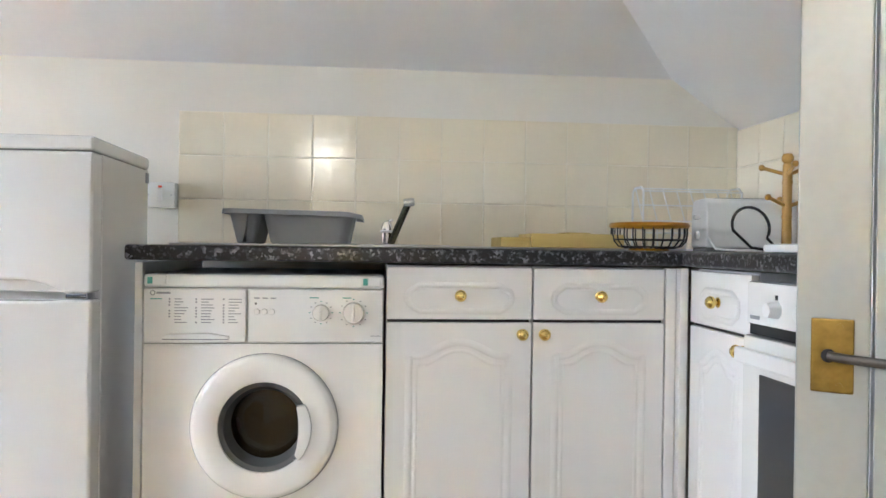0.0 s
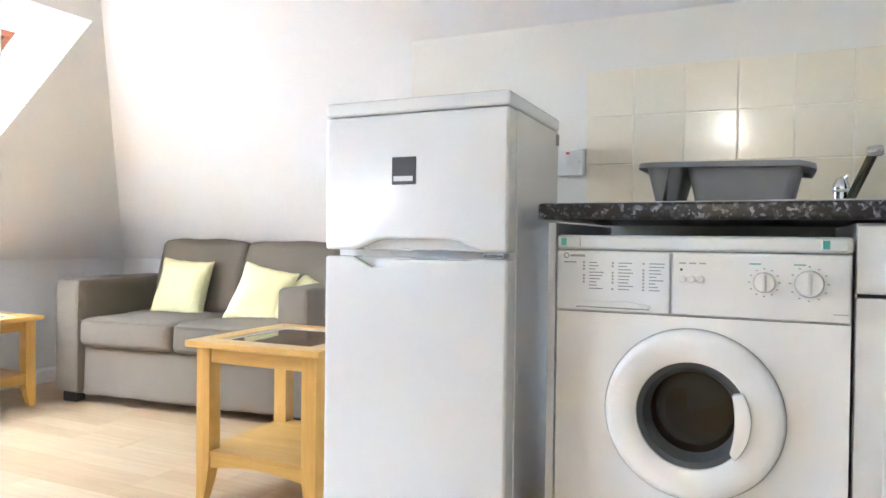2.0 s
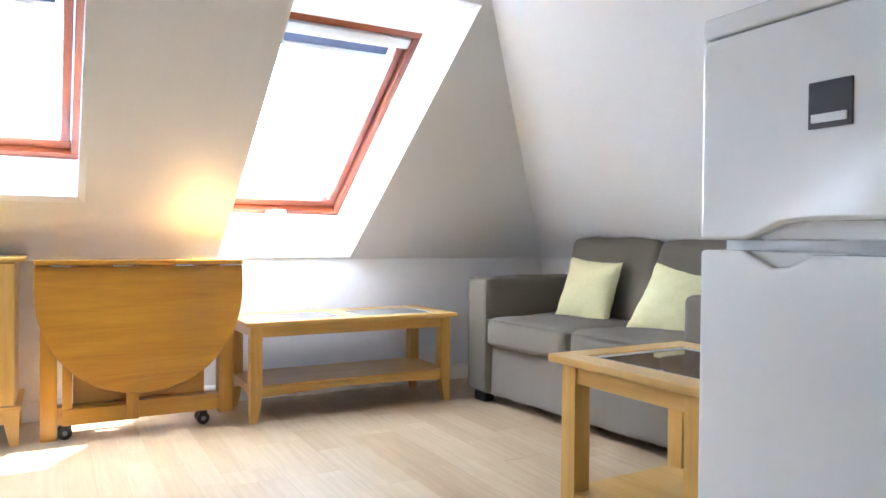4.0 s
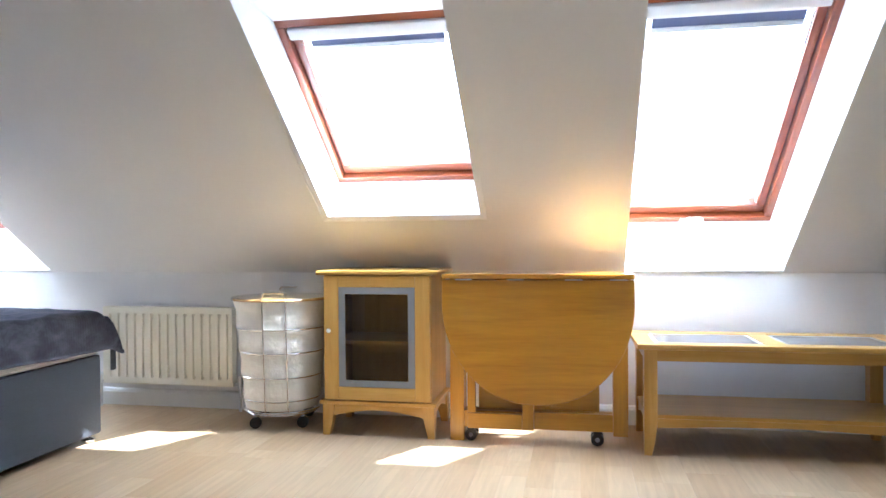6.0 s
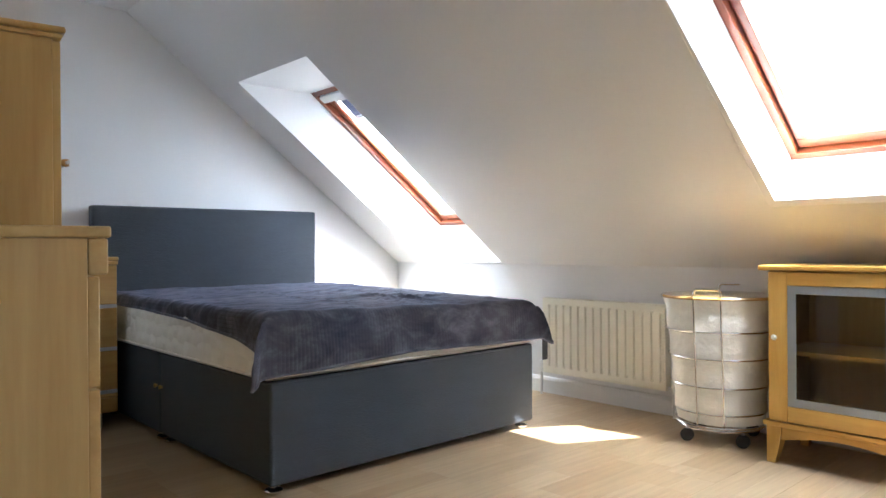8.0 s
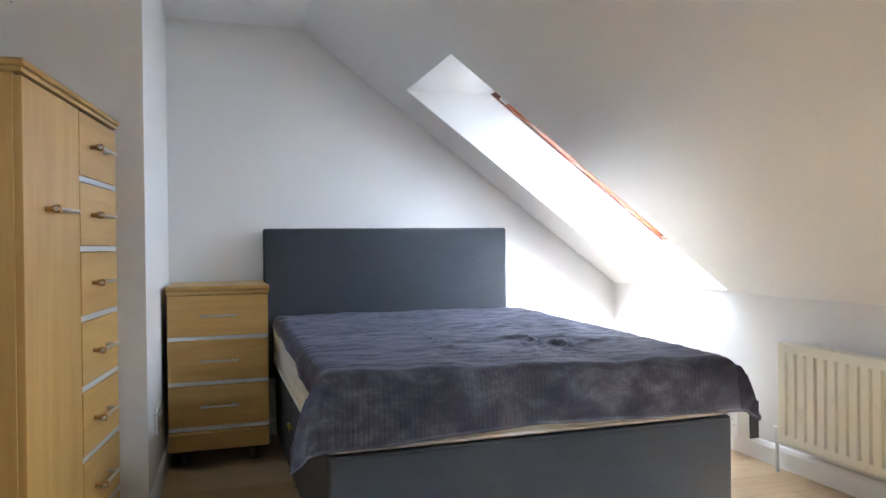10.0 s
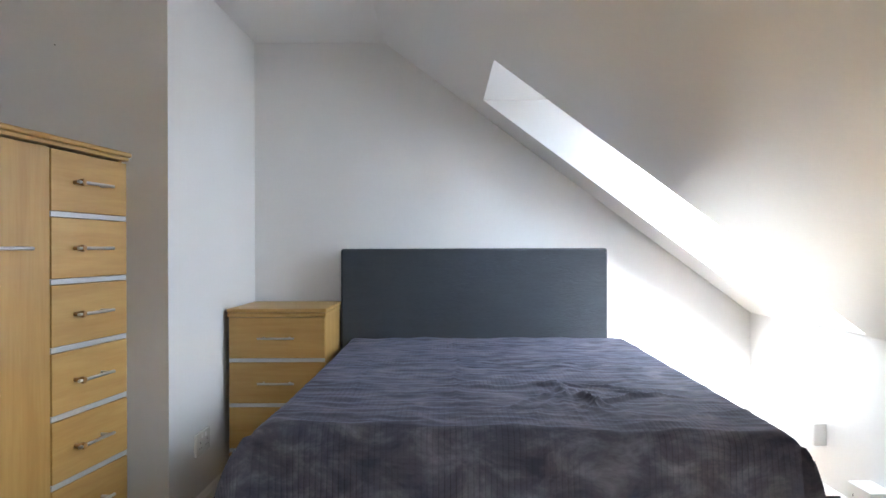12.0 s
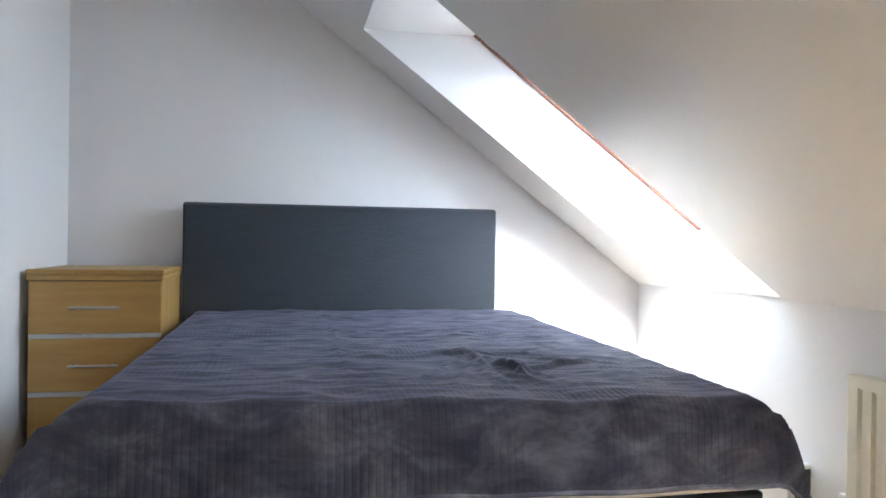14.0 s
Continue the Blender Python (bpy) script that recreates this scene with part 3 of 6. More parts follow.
def skylight(n, win, handle=True, drop=0.045):
    y0, y1, _, xb = win
    length = (FTOP[0] - xb) / CP
    w = (y1 - y0) / 2
    m = Matrix(((0, CP, SP, xb), (1, 0, 0, (y0 + y1) / 2), (0, SP, -CP, zf(xb)), (0, 0, 0, 1)))
    win_ob = thing("window_%d" % n, m, "roof window in red-brown stained pine with a rolled-up blue blind", "roof window", "roof windows", "structure")
    fw, d0, d1 = 0.030, -0.085, 0.004
    for nm, bx in (("frame_bottom", (-w - 0.02, w + 0.02, -0.02, fw)), ("frame_top", (-w - 0.02, w + 0.02, length - fw, length + 0.02))):
        part(nm, box(*bx, d0, d1, 0.004), W_RED[0], win_ob)
    for nm, bx in (("frame_side", (-w - 0.02, -w + fw)), ("frame_side", (w - fw, w + 0.02))):
        part(nm, box(*bx, fw, length - fw, d0, d1, 0.004), W_RED[1], win_ob)
    s0, s1 = fw + 0.004, fw + 0.040
    sash = part("sash", box(-w + s0, w - s0, s0, s1 + 0.012, -0.10, -0.022, 0.006), W_RED[0], win_ob, "stained pine sash")
    part("sash_rail", box(-w + s0, w - s0, length - s1, length - s0, -0.10, -0.022, 0.006), W_RED[0], win_ob)
    for sx in (-1, 1):
        part("sash_stile", box(min(sx * (w - s0), sx * (w - s1)), max(sx * (w - s0), sx * (w - s1)), s1 + 0.012, length - s1, -0.10, -0.022, 0.006), W_RED[1], win_ob)
    pane = part("pane", box(-w + s1, w - s1, s1 + 0.012, length - s1, -0.074, -0.068), M_GLASS, win_ob, "clear window pane", smooth=False)
    pane.visible_shadow = False
    bl = part("blind_cassette", box(-w + s0 + 0.004, w - s0 - 0.004, length - 0.085, length - 0.035, -0.03, 0.012, 0.008), M_APPL2, win_ob, "white blind cassette")
    for sx in (-1, 1):
        xa = sx * (w - s0 - 0.012)
        part("blind_rail", box(min(xa, xa - sx * 0.028), max(xa, xa - sx * 0.028), 0.06, length - 0.085, -0.062, -0.036, 0.003), M_APPL2, win_ob, "white blind side rail")
    part("blind", box(-w + s1 + 0.022, w - s1 - 0.022, length - 0.128 - drop, length - 0.128, -0.052, -0.049), M_BLUE, win_ob, "dark blue roller blind")
    part("blind_bar", box(-w + s1 + 0.022, w - s1 - 0.022, length - 0.150 - drop, length - 0.128 - drop, -0.056, -0.044, 0.003), M_SILVER, win_ob)
    part("blind_pelmet", box(-w + s1 + 0.004, w - s1 - 0.004, length - 0.128, length - 0.086, -0.056, -0.040, 0.003), M_APPL2, win_ob, "white blind pelmet")
    if handle:
        part("handle", merge(box(-0.055, 0.055, 0.005, 0.030, 0.004, 0.026, 0.008), box(-0.02, 0.045, 0.028, 0.042, 0.008, 0.024, 0.005)), M_APPL2, win_ob, "white plastic window handle")
    return win_ob


skylight(1, WINDOWS[0])
skylight(2, WINDOWS[1], False, 0.030)
skylight(3, WINDOWS[2], False, 0.130)


def skirting(name, pts, h=0.09):
    """Skirting boards along plan segments."""
    for (x0, y0), (x1, y1) in pts:
        d = Vector((x1 - x0, y1 - y0, 0))
        L = d.length
        ang = math.degrees(math.atan2(d.y, d.x))
        bm = prism([(0, 0), (-0.016, 0), (-0.016, h - 0.02), (-0.010, h - 0.006), (-0.004, h), (0, h)], 0, L, "x")
        ob = tagged(part(name, bm, M_TRIM, smooth=False), "white gloss painted skirting board", "skirting board", kind="structure")
        ob.matrix_basis = pose(x0, y0, 0, 0, 0, ang)



# knee wall and other skirting: the room lies to the right of each run
skirting("baseboard", [((XK, YS), (XK, YN)), ((XK, YN), (-0.151, YN)), ((-0.33, YS + 0.0), (XK, YS)), ((-0.330, -1.486), (-0.342, YS)), ((0.42, -1.486), (-0.330, -1.486)), ((0.42, 0.10), (0.42, -1.486))])


# ---------------------------------------------------------------- kitchen
def rounded(x0, x1, z0, z1, r, n=5):
    out = []
    for cx, cz, a in ((x1 - r, z1 - r, 0), (x0 + r, z1 - r, 90), (x0 + r, z0 + r, 180), (x1 - r, z0 + r, 270)):
        for i in range(n + 1):
            t = radians(a + 90 * i / n)
            out.append((cx + r * math.cos(t), cz + r * math.sin(t)))
    return out


def fridge():
    """Front on local y = 0, the body behind it; x to the right."""
    w, d, h = 0.492, 0.435, 1.197
    f = thing("fridge_freezer", pose(-0.008, 1.722, 0, 0, 0, -0.8), "white two-door fridge freezer with a dark logo plate", "fridge freezer")
    body = box(0.001, w - 0.001, 0.062, d, 0.025, h - 0.036, 0.005)
    lid = box(0.0, w, 0.0, d + 0.004, h - 0.034, h, 0.007, 3)
    for v in body.verts[:] + lid.verts[:]:          # the case narrows a little towards the back
        if v.co.x > w / 2:
            v.co.x -= 0.045 * max(0.0, v.co.y - 0.06)
    part("body", body, M_APPL, f)
    part("lid", lid, M_APPL, f, "white plastic lid")
    z0 = 0.832
    zt = h - 0.0365
    out = [(0, zt), (0, z0), (0.085, z0), (0.12, z0 + 0.012), (0.15, z0 + 0.024), (0.185, z0 + 0.028), (0.345, z0 + 0.028), (0.375, z0 + 0.022), (0.41, z0 + 0.008), (0.43, z0), (w, z0), (w, zt)]
    up = part("freezer_door", prism(out, 0.0, 0.058, "y", 0.008, 3), M_APPL, f)
    part("finger_grip", box(0.10, 0.42, 0.022, 0.057, z0 + 0.001, z0 + 0.032, 0.004), M_APPL2, up)
    z1 = z0 - 0.016
    out2 = [(0, 0.06), (w, 0.06), (w, z1), (0.43, z1), (0.39, z1 - 0.004), (0.20, z1 - 0.004), (0.165, z1 - 0.022), (0.135, z1 - 0.026), (0.105, z1 - 0.012), (0.08, z1), (0, z1)]
    low = part("fridge_door", prism(out2, 0.0, 0.058, "y", 0.008, 3), M_APPL, f)
    part("finger_grip", box(0.07, 0.24, 0.02, 0.057, z1 - 0.034, z1 - 0.001, 0.004), M_APPL2, low)
    part("hinge", merge(box(w - 0.062, w - 0.012, 0.008, 0.05, z1 + 0.002, z0 - 0.002, 0.002), lathe([(0, 0), (0.007, 0), (0.007, 0.014), (0, 0.014)], 12, pose(w - 0.02, 0.015, z1 + 0.001))), M_CHROME, f, "metal door hinge")
    plate = part("logo_plate", box(0.194, 0.259, -0.002, 0.004, 0.990, 1.056, 0.001), M_LOGO, up, "dark square logo plate")
    part("logo_bar", box(0.200, 0.252, -0.0045, -0.0025, 0.998, 1.010), M_APPL2, f, "white bar")
    part("back_clip", box(w - 0.019, w - 0.012, d - 0.03, d - 0.012, h - 0.075, h - 0.045, 0.002), M_GREYPL, f)
    for x in (0.04, w - 0.04):
        for y in (0.09, d - 0.05):
            part("foot", lathe([(0, 0), (0.018, 0), (0.018, 0.025), (0, 0.025)], 12, pose(x, y, 0)), M_DARK, f)
    part("kick_plate", box(0.02, w - 0.02, 0.05, 0.062, 0.018, 0.058), M_APPL2, f)


fridge()


def washing_machine():
    """Front on local y = 0, x from 0 to w."""
    w, h, d = 0.588, 0.874, 0.52
    m = thing("washing_machine", pose(0.572, 1.806, 0), "white front-loading washing machine under the worktop", "washing machine")
    bd = box(0, w, 0.24, d, 0.012, h - 0.034, 0.004)
    for bx in ((0, 0.012, 0.012, 0.2395, 0.012, h - 0.034), (w - 0.012, w, 0.012, 0.2395, 0.012, h - 0.034), (0.0125, w - 0.0125, 0.012, 0.2395, 0.012, 0.05), (0.0125, w - 0.0125, 0.012, 0.2395, 0.70, h - 0.034)):
        box(*bx, 0.001, 1, bd)
    part("body", bd, M_APPL, m)
    part("top", box(-0.001, w + 0.001, 0.0, d, h - 0.033, h, 0.008, 3), M_APPL2, m)
    part("front_panel", slab([(0.001, 0.05), (w - 0.001, 0.05), (w - 0.001, 0.702), (0.001, 0.702)], [circle(0.296, 0.496, 0.150, 48)], lambda x, z: (x, 0.0, z), 0.0115, (0, 1, 0)), M_APPL, m, smooth=False)
    part("kick_panel", box(0.003, w - 0.003, 0.004, 0.0115, 0.012, 0.048, 0.002), M_APPL2, m)
    part("control_panel", box(0.252, w - 0.001, -0.006, 0.0115, 0.705, h - 0.035, 0.006), M_APPL2, m)
    dr = part("soap_drawer", box(0.001, 0.249, -0.007, 0.0115, 0.705, h - 0.035, 0.006), M_APPL2, m)
    part("grip", prism([(0.045, 0.716), (0.21, 0.716), (0.208, 0.722), (0.16, 0.730), (0.06, 0.727), (0.048, 0.722)], -0.018, -0.006, "y", 0.002), M_APPL2, dr)
    part("grip_slot", box(0.048, 0.207, -0.0085, -0.006, 0.7125, 0.7155), M_INK, dr)
    rnd = random.Random(4)
    for c, x in enumerate((0.058, 0.122, 0.188)):
        for r in range(9):
            z = 0.812 - r * 0.0072
            part("print_line", box(x + 0.018, x + 0.018 + rnd.uniform(0.012, 0.034), -0.0082, -0.0068, z, z + 0.0022), M_INK, dr, smooth=False)
            if rnd.random() < 0.7:
                part("print_mark", box(x + 0.004, x + 0.008, -0.0082, -0.0068, z - 0.001, z + 0.003), M_INK, dr, smooth=False)
    part("print_line", box(0.018, 0.046, -0.0082, -0.0068, 0.812, 0.8145), M_TEAL, dr)
    part("logo_ring", lathe([(0.0042, 0), (0.0065, 0), (0.0065, 0.0015), (0.0042, 0.0015), (0.0042, 0)], 20, pose(0.024, -0.007, 0.828, 90)), M_INK, dr)
    part("logo_bar", box(0.033, 0.066, -0.0082, -0.0068, 0.8255, 0.8305), M_INK, dr)
    for i in range(3):
        part("button", prism(circle(0.275 + 0.018 * i, 0.783, 0.0072, 18), -0.013, -0.004, "y", 0.0015), M_APPL, m, "white push button")
    for i in range(3):
        part("print_line", box(0.268 + 0.020 * i, 0.281 + 0.020 * i, -0.0072, -0.0058, 0.815, 0.818), M_INK, m)
    part("indicator", prism(circle(0.272, 0.803, 0.0028, 12), -0.008, -0.004, "y"), M_DARK, m)
    for x, r in ((0.432, 0.021), (0.513, 0.027)):
        k = part("dial", lathe([(0, 0.022), (r * 0.86, 0.022), (r * 0.95, 0.018), (r, 0.0), (0, 0)], 32, pose(x, -0.006, 0.781, 90)), M_APPL, m, "white control dial")
        part("dial_grip", box(x - 0.0035, x + 0.0035, -0.034, -0.026, 0.781 - r * 0.8, 0.781 + r * 0.8, 0.002), M_APPL2, k)
        for j in range(12):
            a = 2 * math.pi * j / 12
            part("dial_mark", box(x + (r + 0.007) * math.cos(a) - 0.002, x + (r + 0.007) * math.cos(a) + 0.002, -0.0072, -0.0058, 0.780 + (r + 0.007) * math.sin(a), 0.7822 + (r + 0.007) * math.sin(a)), M_INK if j % 3 else M_TEAL, m, smooth=False)
        part("print_line", box(x - 0.028, x - 0.006, -0.0072, -0.0058, 0.817, 0.8195), M_TEAL, m)
    part("print_line", box(0.556, 0.582, -0.0072, -0.0058, 0.722, 0.7235), M_INK, m)
    for x in (0.006, w - 0.056):
        c = part("corner_clip", box(x, x + 0.048, -0.004, 0.02, h - 0.027, h - 0.003, 0.003), M_APPL2, m, "clear corner clip with green print")
        part("clip_print", box(x + 0.004, x + 0.016, -0.0052, -0.0036, h - 0.024, h - 0.007), M_TEAL, c)
    cx, cz, R = 0.296, 0.496, 0.181
    f90 = pose(cx, 0, cz, 90)
    door = part("door", lathe([(0.110, 0.004), (0.113, 0.016), (0.124, 0.023), (0.145, 0.026), (0.163, 0.025), (0.174, 0.020), (0.1795, 0.010), (R, -0.002), (0.110, -0.002), (0.110, 0.004)], 72, f90), M_APPL, m, "round white door ring")
    part("door_gap", lathe([(R, 0.002), (R + 0.002, 0.0005), (R + 0.002, -0.002), (R, -0.002), (R, 0.002)], 72, f90), M_INK, m)
    part("seal", lathe([(0.088, -0.02), (0.100, 0.006), (0.1175, 0.014), (0.148, -0.004), (0.148, -0.03), (0.088, -0.03), (0.088, -0.02)], 64, f90), M_SEAL, door, "dark grey rubber seal")
    part("door_glass", lathe([(0.117, 0.004), (0.1175, 0.000), (0.104, -0.018), (0.094, -0.060), (0.086, -0.074), (0.070, -0.080), (0.040, -0.072), (0, -0.068), (0, -0.062), (0.040, -0.066), (0.068, -0.074), (0.081, -0.069), (0.089, -0.057), (0.099, -0.014), (0.111, 0.002), (0.117, 0.004)], 64, f90), M_SMOKE, door, "dark bowl-shaped door glass")
    for a in (80, 200, 320):
        ca, sa = math.cos(radians(a)), math.sin(radians(a))
        lift = prism([(-0.028, 0.0), (0.028, 0.0), (0.012, 0.040), (-0.012, 0.040)], 0.03, 0.19, "y", 0.006)
        part("drum_paddle", lift, M_DRUM, m, "steel drum paddle", at=pose(cx + 0.1485 * ca, 0, cz + 0.1485 * sa, 0, 0, 0) @ Matrix.Rotation(radians(-a - 90), 4, "Y"))
    part("drum", lathe([(0.149, -0.012), (0.149, -0.20), (0.05, -0.215), (0, -0.218), (0, -0.224), (0.152, -0.21), (0.152, -0.012), (0.149, -0.012)], 48, f90), M_DRUM, m, "dull steel drum")
    out = [(0.118 * math.cos(radians(a)), 0.118 * math.sin(radians(a))) for a in range(-42, 36, 6)] + [(0.098 * math.cos(radians(a)) - 0.012 * math.cos(radians(a * 2.2)), 0.11 * math.sin(radians(a))) for a in range(30, -42, -6)]
    part("door_handle", prism([(cx + u, cz + v) for u, v in out], -0.036, -0.010, "y", 0.004), M_APPL, door, "white curved door handle")


washing_machine()


def knob(parent, m):
    return part("knob", lathe([(0, 0.031), (0.008, 0.030), (0.0135, 0.025), (0.0155, 0.019), (0.0135, 0.013), (0.007, 0.009), (0.0065, 0.004), (0.0125, 0.002), (0.0125, 0), (0, 0)], 20, m), M_BRASS, parent, "round polished brass knob")


def arch(x0, x1, z0, z1, rise=0.035):
    """Cathedral arch outline of a door panel."""
    out = [(x0, z0), (x1, z0), (x1, z1 - rise)]
    w = x1 - x0
    for i in range(1, 24):
        u = i / 24
        s = abs(2 * u - 1)
        k = 0.0 if s > 0.86 else (0.5 + 0.5 * math.cos(math.pi * (s / 0.86) ** 1.15))
        out.append((x1 - w * u, z1 - rise + rise * k))
    return out + [(x0, z1 - rise)]


def lozenge(x0, x1, z0, z1, c=0.03):
    out = [(x0 + c, z0), (x1 - c, z0)]
    for i in range(5):
        t = radians(-60 + 30 * i)
        out.append((x1 - c * 0.75 + c * 0.75 * math.cos(t) * (1 if i % 4 else 0.6), (z0 + z1) / 2 + (z1 - z0) * 0.42 * math.sin(t)))
    out += [(x1 - c, z1), (x0 + c, z1)]
    for i in range(5):
        t = radians(120 + 30 * i)
        out.append((x0 + c * 0.75 + c * 0.75 * math.cos(t) * (1 if i % 4 else 0.6), (z0 + z1) / 2 + (z1 - z0) * 0.42 * math.sin(t)))
    return out


def base_unit(m, w, knob_side, depth=0.56, dx=0.0):
    """A base cabinet with a drawer over a door; front on local y = 0."""
    u = thing("base_cabinet", m, "white kitchen base cabinet with arched panel door and brass knobs", "kitchen cabinet", "kitchen base cabinets")
    part("carcass", box(0.001, w - 0.001, 0.021, depth, 0.10, 0.902), M_FOIL, u, smooth=False)
    part("plinth", box(0.001, w - 0.001, 0.06, 0.076, 0.0, 0.10), M_FOIL, u, smooth=False)
    part("shadow_gap", box(0.004, w - 0.005, 0.012, 0.0208, 0.740, 0.772), M_DARK, u, smooth=False)
    d = part("drawer_front", box(0.001, w - 0.0015, 0, 0.02, 0.764, 0.898, 0.003), M_FOIL, u, "white drawer front with moulded lozenge")
    part("moulding", bead(lozenge(0.055, w - 0.055, 0.785, 0.852), 0.016, 0.0028, lambda a, b, n: (a, -n, b)), M_FOIL, d)
    knob(d, pose(w / 2, 0, 0.826, 90))
    o = part("door", box(0.001, w - 0.0015, 0, 0.02, 0.105, 0.756, 0.003), M_FOIL, u, "white door with raised cathedral arch panel")
    part("moulding", bead(arch(0.06, w - 0.06, 0.165, 0.705), 0.020, 0.0026, lambda a, b, n: (a, -n, b)), M_FOIL, o)
    part("moulding_inner", bead(arch(0.078, w - 0.078, 0.185, 0.683), 0.010, 0.0013, lambda a, b, n: (a, -n, b)), M_FOIL, o)
    knob(o, pose(0.028 if knob_side < 0 else w - 0.028, 0, 0.727, 90))
    return u


base_unit(pose(1.166, 1.815, 0), 0.379, 1)
base_unit(pose(1.547, 1.815, 0), 0.354, -1)
corner = thing("corner_post", pose(1.903, 1.815, 0), "white corner post between kitchen cabinets", "corner post")
part("face", box(0, 0.028, 0, 0.018, 0.10, 0.902, 0.002), M_FOIL, corner)
part("return_face", box(0.030, 0.052, -0.022, 0.018, 0.10, 0.902, 0.002), M_FOIL, corner)
base_unit(pose(1.957, 1.786, 0, 0, 0, -90), 0.302, 1, 0.44)
side_panel = thing("end_panel", pose(0.548, 1.815, 0), "white end panel under the worktop beside the washing machine", "end panel")
part("board", box(0, 0.018, 0, 0.60, 0, 0.902, 0.001), M_FOIL, side_panel)


def oven():
    """Built-in oven facing west; local front on y = 0."""
    o = thing("oven", pose(1.948, 1.478, 0, 0, 0, -90), "white built-in electric oven with black glass door", "oven")
    part("body", box(0.003, 0.597, 0.022, 0.44, 0.10, 0.885), M_APPL2, o, smooth=False)
    part("control_panel", box(0.0, 0.60, -0.004, 0.02, 0.795, 0.885, 0.004), M_APPL, o)
    part("vent_slot", box(0.0, 0.60, 0.004, 0.02, 0.772, 0.795), M_DARK, o)
    d = part("oven_door", box(0.0, 0.60, -0.012, 0.02, 0.13, 0.770, 0.005), M_APPL, o, "white oven door")
    part("oven_glass", box(0.072, 0.545, -0.015, -0.010, 0.20, 0.695, 0.001), M_LOGO, d, "black oven glass")
    part("handle", box(0.02, 0.58, -0.045, -0.030, 0.715, 0.748, 0.006), M_APPL2, d, "white bar handle")
    for x in (0.05, 0.55):
        part("handle_post", box(x - 0.012, x + 0.012, -0.032, -0.010, 0.720, 0.743, 0.002), M_APPL2, d)
    for x in (0.115, 0.22, 0.38, 0.485):
        part("dial", lathe([(0, 0.024), (0.014, 0.023), (0.018, 0.0), (0, 0)], 24, pose(x, -0.004, 0.832, 90)), M_APPL2, o, "white oven dial")
        part("dial_mark", box(x - 0.004, x + 0.004, -0.0055, -0.0035, 0.862, 0.852), M_DARK, o)
    part("logo_bar", box(0.016, 0.052, -0.0055, -0.0035, 0.806, 0.814), M_INK, o)
    part("plinth", box(0.0, 0.60, 0.05, 0.07, 0.0, 0.10), M_FOIL, o)


oven()

worktop = thing("worktop", pose(0, 0, 0), "black granite-effect laminate worktop with rounded front edge", "worktop")
part("top_main", box(0.528, XE - 0.002, 1.792, YKIT - 0.009, 0.908, 0.946, 0.008, 3), M_GRANITE, worktop)
part("top_return", box(1.934, XE - 0.002, 0.75, 1.791, 0.908, 0.946, 0.008, 3), M_GRANITE, worktop)

sink = thing("sink", pose(0.98, 2.10, 0.946), "stainless steel inset sink and drainer", "sink")
part("rim", prism(rounded(-0.38, 0.62, -0.23, 0.22, 0.05), 0.001, 0.006, "z", 0.002), M_STEEL, sink)
part("bowl_edge", bead(rounded(-0.02, 0.36, -0.19, 0.16, 0.05), 0.012, 0.003, lambda a, b, n: (a, b, 0.006 + n)), M_STEEL, sink)


def tap():
    t = thing("mixer_tap", pose(1.172, 2.30, 0.952), "chrome single-lever kitchen mixer tap", "tap")
    part("body", lathe([(0, 0), (0.027, 0), (0.026, 0.005), (0.019, 0.009), (0.0185, 0.040), (0.020, 0.046), (0.0195, 0.060), (0.013, 0.075), (0, 0.081)], 28), M_CHROME, t)
    part("collar", lathe([(0.0195, 0.041), (0.0212, 0.043), (0.0212, 0.047), (0.0195, 0.049), (0.0195, 0.041)], 28), M_STEEL, t)
    part("lever", tube([(0.0, 0.004, 0.070), (0.008, 0.0, 0.079), (0.016, -0.010, 0.081)], 0.0055, 10), M_CHROME, t)
    d = Vector((0.054, -0.040, 0.132))
    bar = box(-0.011, 0.011, -0.008, 0.008, 0.0, d.length, 0.004, 3)
    bar.transform(Matrix.Translation((0.012, -0.016, 0.004)) @ d.to_track_quat("Z", "Y").to_matrix().to_4x4())
    part("spout", bar, M_REFLCHROME, t, "chrome angled spout with dark reflections put into its colour")
    part("nozzle", lathe([(0, -0.020), (0.0125, -0.020), (0.0135, -0.014), (0.0135, 0.010), (0.011, 0.014), (0, 0.015)], 20, pose(0.070, -0.058, 0.137, 0, 82)), M_CHROME, t)


tap()


